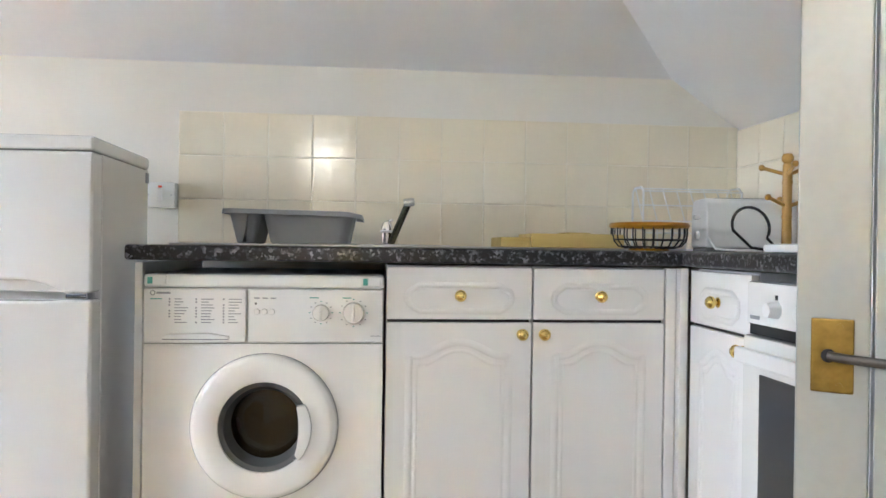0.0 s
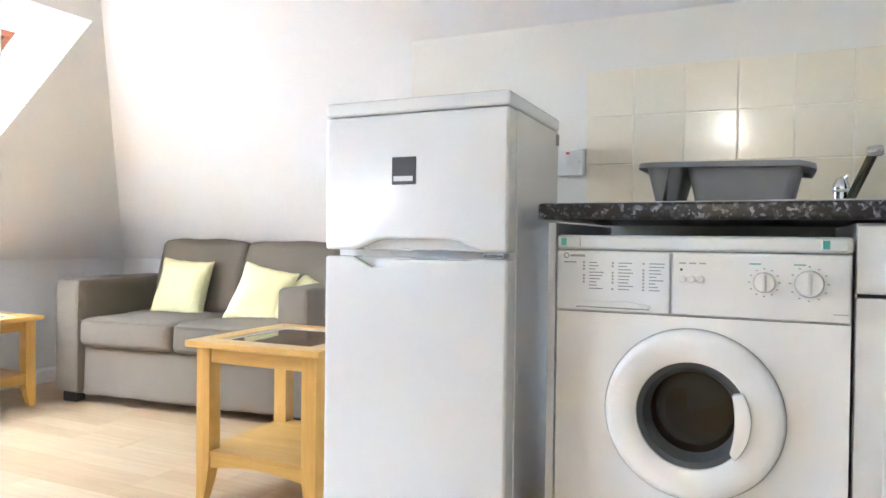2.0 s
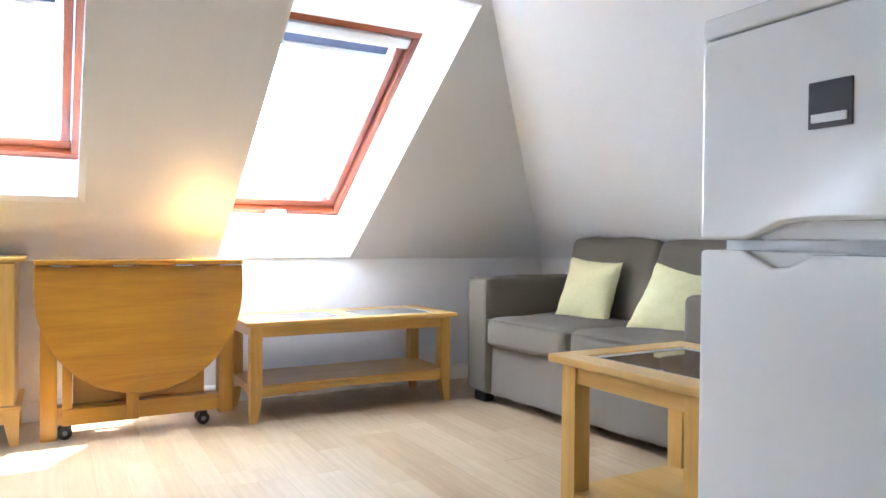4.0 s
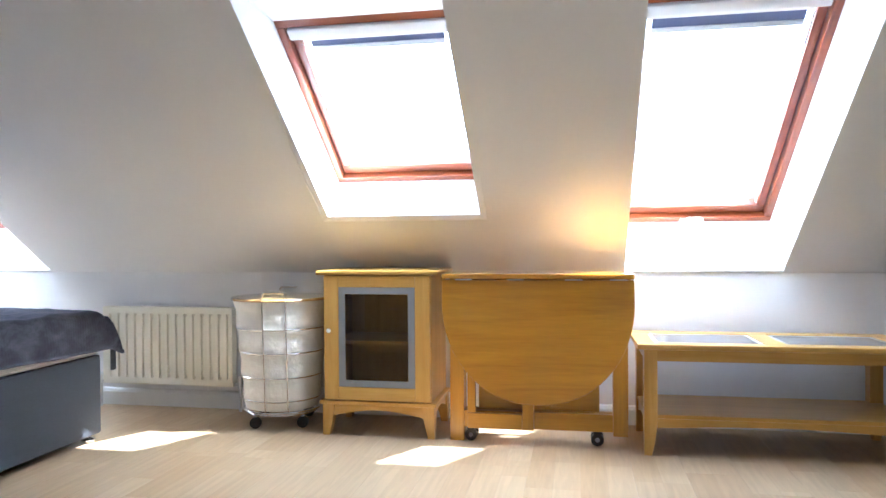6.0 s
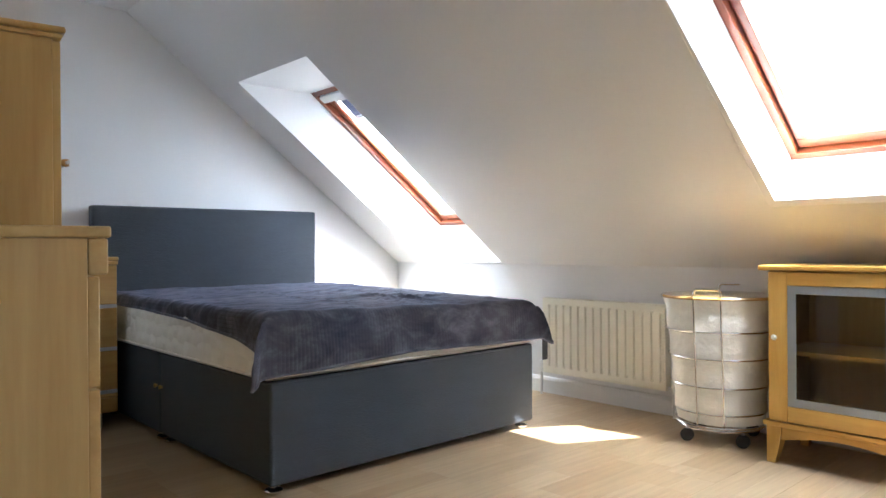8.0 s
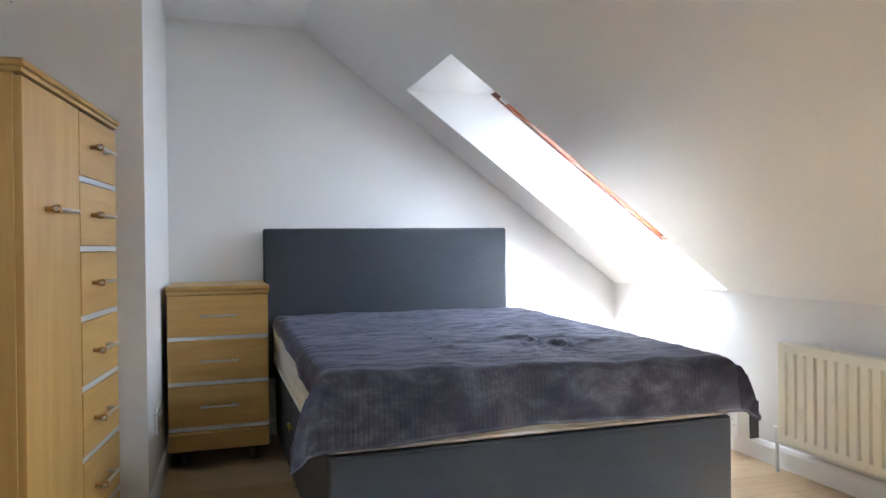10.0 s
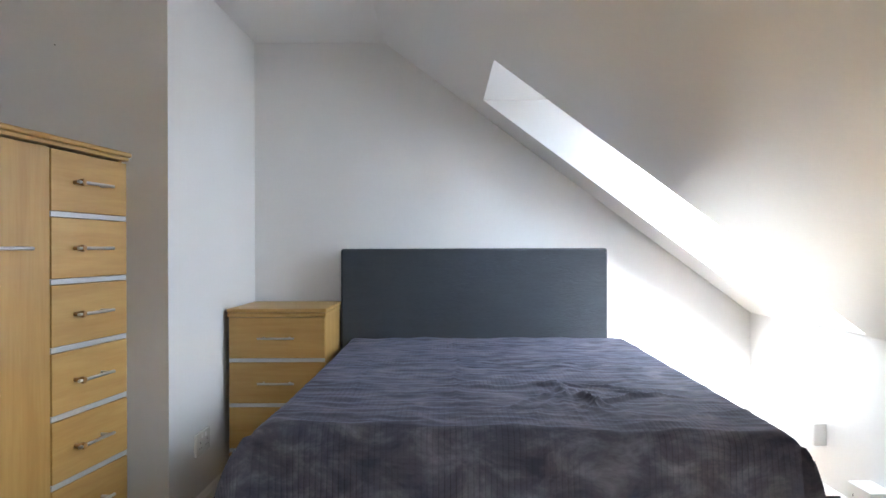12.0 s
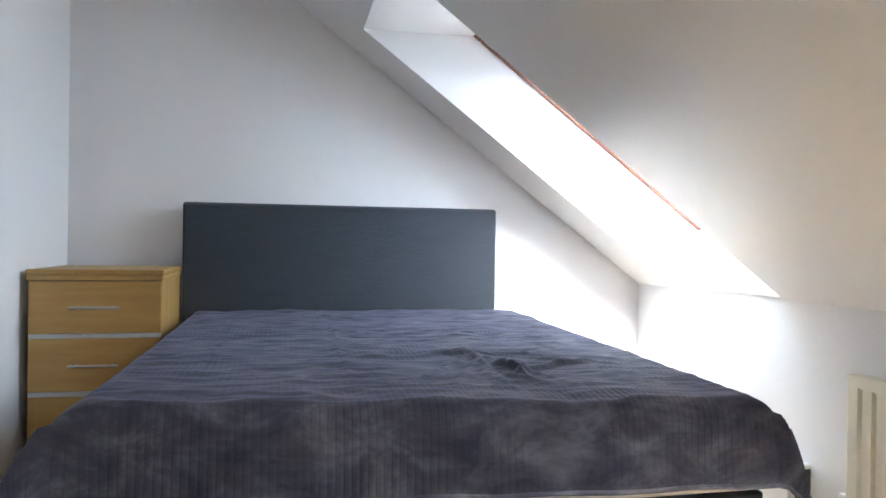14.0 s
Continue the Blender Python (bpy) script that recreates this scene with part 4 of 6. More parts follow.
def basin():
    b = thing("washing_up_bowl", pose(0.912, 2.06, 0.952), "grey plastic sink tidy tray with two compartments", "washing-up tray")
    def tub(x0, x1, y0, y1, h, taper=0.018):
        bm = bmesh.new()
        rings = []
        for sh, z, in ((0.0, h), (taper, 0.004), (taper + 0.004, 0.0)):
            rings.append([bm.verts.new((p[0], p[1], z)) for p in rounded(x0 + sh, x1 - sh, y0 + sh, y1 - sh, 0.03)])
        for sh, z in ((taper + 0.006, 0.006), (0.004, h)):
            rings.append([bm.verts.new((p[0], p[1], z)) for p in rounded(x0 + sh, x1 - sh, y0 + sh, y1 - sh, 0.03)])
        for a, c in ((0, 1), (1, 2), (3, 4), (4, 0)):
            for i in range(len(rings[a])):
                j = (i + 1) % len(rings[a])
                bm.faces.new((rings[a][i], rings[a][j], rings[c][j], rings[c][i]))
        bm.faces.new(rings[2])
        bm.faces.new(rings[3])
        return bm
    part("small_tub", tub(-0.168, -0.082, -0.13, 0.13, 0.086), M_GREYPL, b)
    part("large_tub", tub(-0.078, 0.168, -0.13, 0.13, 0.086), M_GREYPL, b)
    bm = bmesh.new()
    for (x0, x1) in ((-0.185, 0.190),):
        pr = rounded(x0, x1, -0.148, 0.148, 0.035)
        loops = []
        for off, dz in ((0.0, -0.008), (-0.002, 0.004), (-0.022, 0.002), (-0.024, -0.004)):
            ps = rounded(x0 - off, x1 + off, -0.148 - off, 0.148 + off, 0.035)
            loops.append([bm.verts.new((p[0], p[1], 0.088 + dz + 0.007 * math.exp(-((p[0] - 0.0) / 0.07) ** 2) - 0.012 * max(0, (p[0] - 0.13) / 0.06))) for p in ps])
        for a, c in zip(loops, loops[1:]):
            for i in range(len(a)):
                j = (i + 1) % len(a)
                bm.faces.new((a[i], a[j], c[j], c[i]))
    part("rim", bm, M_GREYPL, b)


basin()

board = thing("chopping_board", pose(1.72, 2.16, 0.952), "thick round-edged light wooden chopping board", "chopping board")
part("plank", box(-0.125, 0.155, -0.10, 0.10, 0, 0.042, 0.003), W_BOARD, board)
part("lower_plank", box(-0.215, -0.1255, -0.085, 0.095, 0, 0.030, 0.003), W_BOARD, board)
part("grip", prism(rounded(-0.012, 0.070, -0.06, 0.06, 0.02), 0.0425, 0.047, "z", 0.002), W_BOARD, board)



def fruit_bowl():
    b = thing("fruit_basket", pose(1.950, 2.06, 0.947) @ Matrix.Scale(0.95, 4), "black wire fruit basket with a round wooden rim", "fruit basket")
    part("wooden_rim", lathe([(0.098, 0.072), (0.119, 0.070), (0.124, 0.077), (0.119, 0.086), (0.098, 0.088), (0.094, 0.080), (0.098, 0.072)], 40), W_LEAF[0], b, "turned wooden rim")
    part("wooden_foot", lathe([(0, 0), (0.060, 0), (0.062, 0.004), (0.058, 0.008), (0, 0.008)], 32), W_LEAF[0], b)
    for i in range(24):
        a = 2 * math.pi * i / 24
        pts = [(r * math.cos(a), r * math.sin(a), z) for r, z in ((0.115, 0.074), (0.116, 0.05), (0.112, 0.030), (0.098, 0.014), (0.075, 0.008), (0.05, 0.008))]
        part("wire", tube(pts, 0.0022, 6), M_BLACK, b)
    for r, z in ((0.113, 0.034), (0.09, 0.012)):
        part("ring", tube([(r * math.cos(t * math.pi / 16), r * math.sin(t * math.pi / 16), z) for t in range(32)], 0.0024, 6, True), M_BLACK, b)


fruit_bowl()


def dish_rack():
    b = thing("dish_rack", pose(2.20, 2.36, 0.947), "white wire dish rack standing against the tiles", "dish rack")
    for i in range(8):
        x = -0.17 + 0.34 * i / 7
        part("wire", tube([(x, -0.05, 0.0), (x, -0.045, 0.10 + 0.0 * i), (x, 0.03, 0.215)], 0.0022, 6), M_APPL2, b)
    for y, z in ((-0.05, 0.004), (-0.047, 0.06), (-0.045, 0.10), (-0.01, 0.155), (0.03, 0.215)):
        part("rail", tube([(-0.172, y, z), (0.172, y, z)], 0.003, 6), M_APPL2, b)
    for x in (-0.172, 0.172):
        part("end_frame", tube([(x, -0.05, 0.004), (x, -0.05, 0.20), (x, -0.03, 0.215), (x, 0.03, 0.215), (x, 0.05, 0.20), (x, 0.05, 0.004)], 0.0035, 6), M_APPL2, b)
    part("front_rail", tube([(-0.172, -0.05, 0.20), (0.172, -0.05, 0.20)], 0.003, 6), M_APPL2, b)


dish_rack()


def toaster():
    b = thing("toaster", pose(2.275, 2.12, 0.947, 0, 0, -8), "white plastic toaster with a rounded top", "toaster")
    prof = [(-0.075, 0.012), (0.075, 0.012), (0.077, 0.12), (0.068, 0.150), (0.045, 0.163), (-0.045, 0.163), (-0.068, 0.150), (-0.077, 0.12)]
    part("body", prism([(p[0], p[1]) for p in prof], -0.135, 0.135, "x", 0.006, 3), M_APPL2, b)
    part("base", box(-0.13, 0.13, -0.07, 0.07, 0.0, 0.012, 0.002), M_GREYPL, b)
    for y in (-0.028, 0.028):
        part("slot", box(-0.10, 0.10, y - 0.012, y + 0.012, 0.160, 0.1642), M_DARK, b)
    part("lever", box(-0.150, -0.134, -0.015, 0.015, 0.10, 0.113, 0.003), M_APPL, b)
    part("dial", lathe([(0, 0.010), (0.012, 0.009), (0.014, 0), (0, 0)], 18, pose(-0.135, 0.0, 0.05, 0, -90)), M_APPL, b)


toaster()


def mug_tree():
    b = thing("mug_tree", pose(2.338, 1.985, 0.947), "turned beech mug tree with six pegs", "mug tree")
    part("base", lathe([(0, 0), (0.062, 0), (0.064, 0.006), (0.058, 0.014), (0.02, 0.016), (0, 0.016)], 32), W_BEECH[2], b)
    part("stem", lathe([(0, 0.014), (0.014, 0.014), (0.0135, 0.10), (0.0155, 0.105), (0.0135, 0.110), (0.0135, 0.20), (0.0155, 0.206), (0.0135, 0.212), (0.0135, 0.258), (0.010, 0.262), (0.016, 0.270), (0.017, 0.280), (0.012, 0.290), (0, 0.292)], 20), W_BEECH[2], b)
    for i in range(6):
        a = radians(60 * i + 15)
        z = 0.135 if i % 2 else 0.228
        d = Vector((math.cos(a), math.sin(a), 0.35)).normalized()
        p = Vector((0, 0, z))
        peg = part("peg", tube([p, p + d * 0.072], 0.0055, 10), W_BEECH[2], b)
        e = p + d * 0.076
        part("peg_end", lathe([(0, -0.010), (0.007, -0.007), (0.0098, 0), (0.007, 0.007), (0, 0.010)], 14, Matrix.Translation(e)), W_BEECH[2], peg)


mug_tree()

hob = thing("hob", pose(2.19, 1.17, 0.946), "white enamel electric hob set in the worktop", "hob")
part("plate", box(-0.235, 0.225, -0.27, 0.27, 0.001, 0.020, 0.006), M_APPL, hob)
for hx, hy, hr in ((-0.11, -0.14, 0.075), (0.11, -0.14, 0.09), (-0.11, 0.14, 0.09), (0.11, 0.14, 0.075)):
    part("hotplate", lathe([(0, 0.032), (hr * 0.9, 0.032), (hr, 0.028), (hr, 0.02), (0, 0.02)], 32, pose(hx, hy, 0)), M_LOGO, hob, "black hotplate")

cable = thing("appliance_cable", pose(0, 0, 0), "looped black and white mains cable on the worktop", "cable")
loop = []
for i in range(26):
    a = radians(-60 + 300 * i / 25)
    loop.append((2.195 + 0.055 * math.cos(a), 1.925 + 0.012 * math.sin(a), 1.02 + 0.055 * math.sin(a)))
part("black_lead", tube([(2.34, 1.90, 0.951), (2.27, 1.915, 0.955)] + loop[2:22] + [(2.20, 1.93, 0.960), (2.26, 1.93, 0.952), (2.38, 1.95, 0.951)], 0.0042, 8), M_BLACK, cable)
part("white_lead", tube([(2.12, 2.03, 0.99), (2.13, 2.0, 0.955), (2.18, 1.96, 0.951), (2.26, 1.95, 0.953), (2.31, 1.90, 0.951)], 0.0036, 8), M_APPL2, cable)

switch = thing("cooker_switch", pose(0.427, YKIT, 1.108), "white double-pole wall switch with a red neon", "wall switch")
part("back_box", box(-0.047, 0.047, -0.028, 0.0, -0.042, 0.042, 0.003), M_APPL2, switch)
part("face_plate", box(-0.047, 0.047, -0.036, -0.0285, -0.042, 0.042, 0.003), M_APPL, switch)
part("rocker", box(-0.008, 0.008, -0.042, -0.036, -0.014, 0.016, 0.002), M_APPL2, switch)
part("neon", box(-0.006, 0.006, -0.039, -0.036, 0.024, 0.031, 0.001), M_RED, switch, "red neon indicator")
for sx in (-0.036, 0.036):
    part("screw", lathe([(0, 0.002), (0.003, 0.0015), (0.003, 0), (0, 0)], 10, pose(sx, -0.036, 0.0, 90)), M_STEEL, switch)


# partition with the entrance door: lining, strike plate and latch
lining = thing("door_lining", pose(1.5735, 0.641, 0, 0, 0, -34), "grey gloss painted door lining, toned down for shade, with an old brass strike plate", "door lining", kind="structure")
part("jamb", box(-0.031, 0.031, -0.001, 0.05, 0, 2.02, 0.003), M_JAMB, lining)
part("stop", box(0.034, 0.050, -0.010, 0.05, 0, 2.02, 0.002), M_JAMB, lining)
strike = part("strike_plate", box(-0.018, 0.018, -0.004, -0.0005, 0.818, 0.888, 0.0015), M_OLDBRASS, lining, "old brass strike plate")
part("keep_hole", prism(circle(-0.003, 0.853, 0.0065, 16), -0.0048, -0.0038, "y"), M_DARK, strike)
part("latch_bolt", tube([(-0.003, -0.005, 0.853), (0.012, -0.012, 0.852), (0.055, -0.016, 0.850)], 0.0045, 10), M_IRON, lining, "dark steel spindle")
for z in (0.825, 0.881):
    part("screw", lathe([(0, 0.001), (0.003, 0.0008), (0.003, 0), (0, 0)], 10, pose(0.006, -0.004, z, 90)), M_OLDBRASS, lining)
dl = thing("door_1", pose(1.655, 0.60, 0, 0, 0, 0), "white painted panel door standing in the partition", "door", kind="structure")
part("leaf", box(0.0, 0.765, 0, 0.040, 0.008, 1.985, 0.003), M_TRIM, dl)
setting("wall_partition", box(1.66, XE, 0.66, 0.74, -0.1, 1.95), M_WALL, "white painted partition beside the cooker", "wall")

west = thing("door_lining", pose(0.6105, 0.002, 0), "white gloss painted door lining at the end of the passage wall", "door lining", kind="structure")
part("jamb", box(0.0, 0.060, 0.330, 0.458, 0, 2.02, 0.004), M_TRIM, west)
part("stop", box(0.0605, 0.072, 0.340, 0.380, 0, 2.02, 0.002), M_TRIM, west)
part("architrave", box(-0.060, -0.004, 0.404, 0.452, 0, 2.02, 0.004), M_TRIM, west)

# unseen fitting around hall_bulb; its cone is added to darken slopes and ceiling
hl = thing("wall_lamp", pose(0.60, -0.74, 1.68), "unseen small wall lamp with a brass shade added to block upward light", "wall lamp")
part("back_plate", lathe([(0, 0), (0.05, 0), (0.05, 0.015), (0, 0.018)], 24, pose(0, 0, 0, 0, 90)), M_BRASS, hl)
part("arm", tube([(0.01, 0, 0.02), (0.05, 0, 0.075), (0.10, 0, 0.064)], 0.006, 8), M_BRASS, hl)
part("shade", lathe([(0.0, 0.062), (0.034, 0.058), (0.094, -0.010), (0.097, -0.009), (0.036, 0.062), (0.0, 0.066)], 32, pose(0.10, 0, 0)), M_BRASS, hl, "conical brass shade added to keep light off the slopes")


# ---------------------------------------------------------------- living corner
def sofa():
    """Local x along the sofa, front on y = 0, back towards +y."""
    s = thing("sofa", pose(-2.318, 2.662, 0, 0, 0, 4.5), "two-seat sofa in plain grey-brown woven fabric", "sofa")
    L, D, aw = 1.50, 0.80, 0.165
    part("base", soft_box(aw - 0.015, L - aw + 0.015, 0.030, D - 0.02, 0.045, 0.305, 0.022, 20, 0.004, 0.008, 1.0), M_SOFA, s)
    for x0 in (0.0, L - aw):
        a = part("arm", soft_box(x0, x0 + aw, 0.0, D - 0.05, 0.055, 0.635, 0.024, 18, 0.006, 0.006, 3.0 + x0), M_SOFA, s)
        rim = [(x, 0.004, z) for x, z in rounded(x0 + 0.012, x0 + aw - 0.012, 0.068, 0.622, 0.02, 4)]
        part("piping", tube(rim, 0.0042, 6, True), M_SOFA, a)
    part("back_frame", prism([(D - 0.22, 0.10), (D - 0.05, 0.10), (D + 0.0, 0.74), (D - 0.12, 0.74)], aw - 0.03, L - aw + 0.03, "x", 0.03, 3), M_SOFA, s)
    sw = (L - 2 * aw) / 2
    for i in range(2):
        xm = aw + sw * (i + 0.5)
        part("seat_cushion", soft_box(-sw / 2 + 0.002, sw / 2 - 0.002, -0.315, 0.31, -0.070, 0.075, 0.036, 20, 0.014, 0.008, 5.0 + i), M_SOFA, s, at=pose(xm, 0.305, 0.368))
        part("back_cushion", soft_box(-sw / 2 + 0.003, sw / 2 - 0.003, -0.080, 0.085, -0.03, 0.393, 0.036, 20, 0.018, 0.010, 8.0 + i), M_SOFA, s, at=pose(xm, D - 0.235, 0.44, -13))
        part("seam", tube([(xm - sw / 2 + 0.02 + (sw - 0.04) * k / 8, -0.012 - 0.004 * math.sin(math.pi * k / 8), 0.432) for k in range(9)], 0.003, 6), M_SOFA, s)
    for x in (0.06, L - 0.06):
        for y in (0.07, D - 0.12):
            part("foot", box(x - 0.045, x + 0.045, y - 0.03, y + 0.03, 0, 0.056, 0.004), M_DARK, s, "black block foot")


sofa()


def cushion(m, label):
    c = thing("cushion", m, label, "cushion", "cushions on the sofa")
    bm = pillow(0.305, 0.325, 0.115, 28, 2.2, 0.08)
    for v in bm.verts:
        edge = max(abs(v.co.x) / 0.152, abs(v.co.y) / 0.162)
        v.co.z += 0.010 * noise.noise(v.co * 9) + 0.009 * edge * noise.noise(v.co * 26)
    part("cover", bm, M_CUSH, c)
    return c


SOFA_M = pose(-2.318, 2.662, 0, 0, 0, 4.5)
cushion(SOFA_M @ pose(0.455, 0.455, 0.560, 70, 0, 12) @ pose(0, 0, 0, 0, 0, -4), "pale yellow square cushion leaning on the sofa back")
cushion(SOFA_M @ pose(0.990, 0.41, 0.535, 64, 0, 16) @ pose(0, 0, 0, 0, 0, -13), "pale yellow square cushion tilted against the sofa back")
cushion(SOFA_M @ pose(1.20, 0.44, 0.485, 42, 0, -10) @ pose(0, 0, 0, 0, 0, -24), "pale yellow square cushion beside the sofa arm")


def leg(h, s0, s1, x, y, ox, oy):
    """A square leg, straight above and tapering in a curve to the foot, the outer faces upright."""
    bm = bmesh.new()
    rings = []
    for k in range(9):
        t = k / 8
        z = h * t
        s = s1 if z > 0.16 else s0 + (s1 - s0) * math.sin(math.pi / 2 * z / 0.16)
        x0 = x if ox > 0 else x - s
        y0 = y if oy > 0 else y - s
        rings.append([bm.verts.new(p) for p in ((x0, y0, z), (x0 + s, y0, z), (x0 + s, y0 + s, z), (x0, y0 + s, z))])
    for a, c in zip(rings, rings[1:]):
        for i in range(4):
            bm.faces.new((a[i], a[(i + 1) % 4], c[(i + 1) % 4], c[i]))
    bm.faces.new(rings[0])
    bm.faces.new(rings[-1])
    return bm


def low_table(name, m, w, d, h, panes, label, pane, pane_label):
    """Glass-topped table, w along x, d along y, origin at the corner; shelf below."""
    t = thing(name, m, label, "table")
    ov = 0.028
    fr = 0.075
    th = 0.022
    n = panes
    part("top_rail", box(-ov, w + ov, -ov, fr - ov, h - th, h, 0.005), W_BEECH[0], t)
    part("top_rail", box(-ov, w + ov, d + ov - fr, d + ov, h - th, h, 0.005), W_BEECH[0], t)
    pw = (w + 2 * ov - fr * (n + 1)) / n
    for i in range(n + 1):
        x0 = -ov + i * (pw + fr)
        part("top_stile", box(x0, x0 + fr, fr - ov, d + ov - fr, h - th, h - 0.0004, 0.002), W_BEECH[1], t)
    for i in range(n):
        x0 = -ov + fr + i * (pw + fr)
        g = part("glass_inset", box(x0, x0 + pw, fr - ov, d + ov - fr, h - 0.012, h - 0.006), pane, t, pane_label, smooth=False)
        b = 0.018
        for bx in ((x0, x0 + pw, fr - ov, fr - ov + b), (x0, x0 + pw, d + ov - fr - b, d + ov - fr), (x0, x0 + b, fr - ov + b, d + ov - fr - b), (x0 + pw - b, x0 + pw, fr - ov + b, d + ov - fr - b)):
            part("glass_border", box(*bx, h - 0.0058, h - 0.004), M_FROST, g, "white printed border", smooth=False)
    s = 0.052
    for x, ox in ((0, 1), (w, -1)):
        for y, oy in ((0, 1), (d, -1)):
            part("leg", leg(h - th, 0.030, s, x, y, ox, oy), W_BEECH[2], t)
    ah = 0.050
    for y0 in (0.006, d - 0.026):
        part("apron", box(s, w - s, y0, y0 + 0.02, h - th - ah, h - th, 0.002), W_BEECH[0], t)
    for x0 in (0.006, w - 0.026):
        part("apron", box(x0, x0 + 0.02, s, d - s, h - th - ah, h - th, 0.002), W_BEECH[1], t)
    zs = 0.150
    part("shelf", box(0.004, w - 0.004, 0.004, d - 0.004, zs, zs + 0.016, 0.003), W_BEECH[0], t)
    for y0 in (0.008, d - 0.026):
        out = [(s, zs - 0.001), (w - s, zs - 0.001)] + [(w - s - (w - 2 * s) * i / 12, zs - 0.040 + 0.016 * math.sin(math.pi * i / 12)) for i in range(13)]
        part("shelf_rail", prism(out, y0, y0 + 0.018, "y"), W_BEECH[0], t)
    for x0 in (0.008, w - 0.026):
        out = [(s, zs - 0.001), (d - s, zs - 0.001)] + [(d - s - (d - 2 * s) * i / 12, zs - 0.048 + 0.026 * math.sin(math.pi * i / 12)) for i in range(13)]
        part("shelf_rail", prism(out, x0, x0 + 0.018, "x"), W_BEECH[1], t)
    return t


low_table("side_table", pose(-0.675, 1.970, 0, 0, 0, 1.5), 0.46, 0.46, 0.525, 1, "square beech side table with a smoked glass top and lower shelf", M_SMOKE, "smoked glass inset")
low_table("coffee_table", pose(-2.32, 1.548, 0, 0, 0, 90.5), 1.02, 0.40, 0.453, 2, "long beech coffee table with two glass insets and a shelf", M_GREYGLASS, "grey glass inset")


def drop_leaf_table():
    """Folded gate-leg table: local x along the wall, front on y = 0."""
    t = thing("drop_leaf_table", pose(-2.335, 0.715, 0, 0, 0, 90), "folded honey-coloured drop-leaf dining table on castors", "dining table")
    w, h, d = 0.800, 0.732, 0.23
    part("tabletop", prism(rounded(0.0, w, -0.012, d, 0.012), h - 0.022, h, "z", 0.005), W_TOP, t)
    cx, top = w / 2, h - 0.025
    out = [(w - 0.002, top), (0.002, top), (0.0, top - 0.10)]
    zb = 0.182
    for i in range(1, 32):
        a = math.pi + math.pi * i / 32
        out.append((cx + (w / 2) * math.copysign(abs(math.cos(a)) ** 0.92, math.cos(a)), top - 0.10 + (top - 0.10 - zb) * math.sin(a)))
    out.append((w, top - 0.10))
    part("front_leaf", prism(out, -0.004, 0.016, "y", 0.005), W_LEAF[0], t, "rounded hanging front leaf")
    part("back_leaf", prism(out, d - 0.03, d - 0.010, "y", 0.005), W_LEAF[0], t, "rounded hanging back leaf")
    for x in (0.06, 0.28, 0.52, 0.70):
        part("hinge", box(x, x + 0.07, -0.0065, -0.0045, h - 0.027, h - 0.020), M_STEEL, t)
    for y0 in (0.075, d - 0.115):
        for x0 in (0.02, w - 0.085):
            part("post", box(x0, x0 + 0.062, y0, y0 + 0.032, 0.0 if (x0 < 0.1 and y0 < 0.1) else 0.045, h - 0.022, 0.003), W_LEAF[2], t)
        part("bottom_rail", box(0.082, w - 0.085, y0, y0 + 0.032, 0.062, 0.135, 0.003), W_LEAF[0], t)
    for x0 in (0.028, w - 0.080):
        part("end_panel", box(x0, x0 + 0.05, 0.107, d - 0.115, 0.062, 0.132, 0.002), W_LEAF[1], t)
        part("end_rail", box(x0, x0 + 0.05, 0.107, d - 0.115, h - 0.10, h - 0.022, 0.002), W_LEAF[1], t)
    part("gate_post", box(0.335, 0.385, 0.050, 0.074, 0.062, h - 0.026, 0.003), W_LEAF[2], t)
    part("gate_rail", box(0.10, 0.335, 0.052, 0.072, 0.062, 0.128, 0.003), W_LEAF[0], t)
    part("gate_stile", box(0.10, 0.135, 0.050, 0.074, 0.130, h - 0.026, 0.003), W_LEAF[2], t)
    part("gate_post", box(w - 0.19, w - 0.155, 0.150, 0.174, 0.135, h - 0.026, 0.003), W_LEAF[2], t)
    part("stored_board", box(0.14, 0.66, 0.12, 0.14, 0.136, 0.30, 0.003), W_LEAF[0], t)
    for x in (0.11, w - 0.15):
        for y in (0.09, d - 0.09):
            c = part("castor", prism(circle(x, 0.027, 0.027, 24), y - 0.013, y + 0.013, "y", 0.004), M_DARK, t, "black castor wheel")
            part("castor_hub", prism(circle(x, 0.027, 0.010, 16), y - 0.015, y + 0.015, "y", 0.002), M_GREYPL, c)
            part("castor_fork", box(x - 0.016, x + 0.016, y - 0.012, y + 0.012, 0.040, 0.066, 0.002), M_DARK, c)


drop_leaf_table()


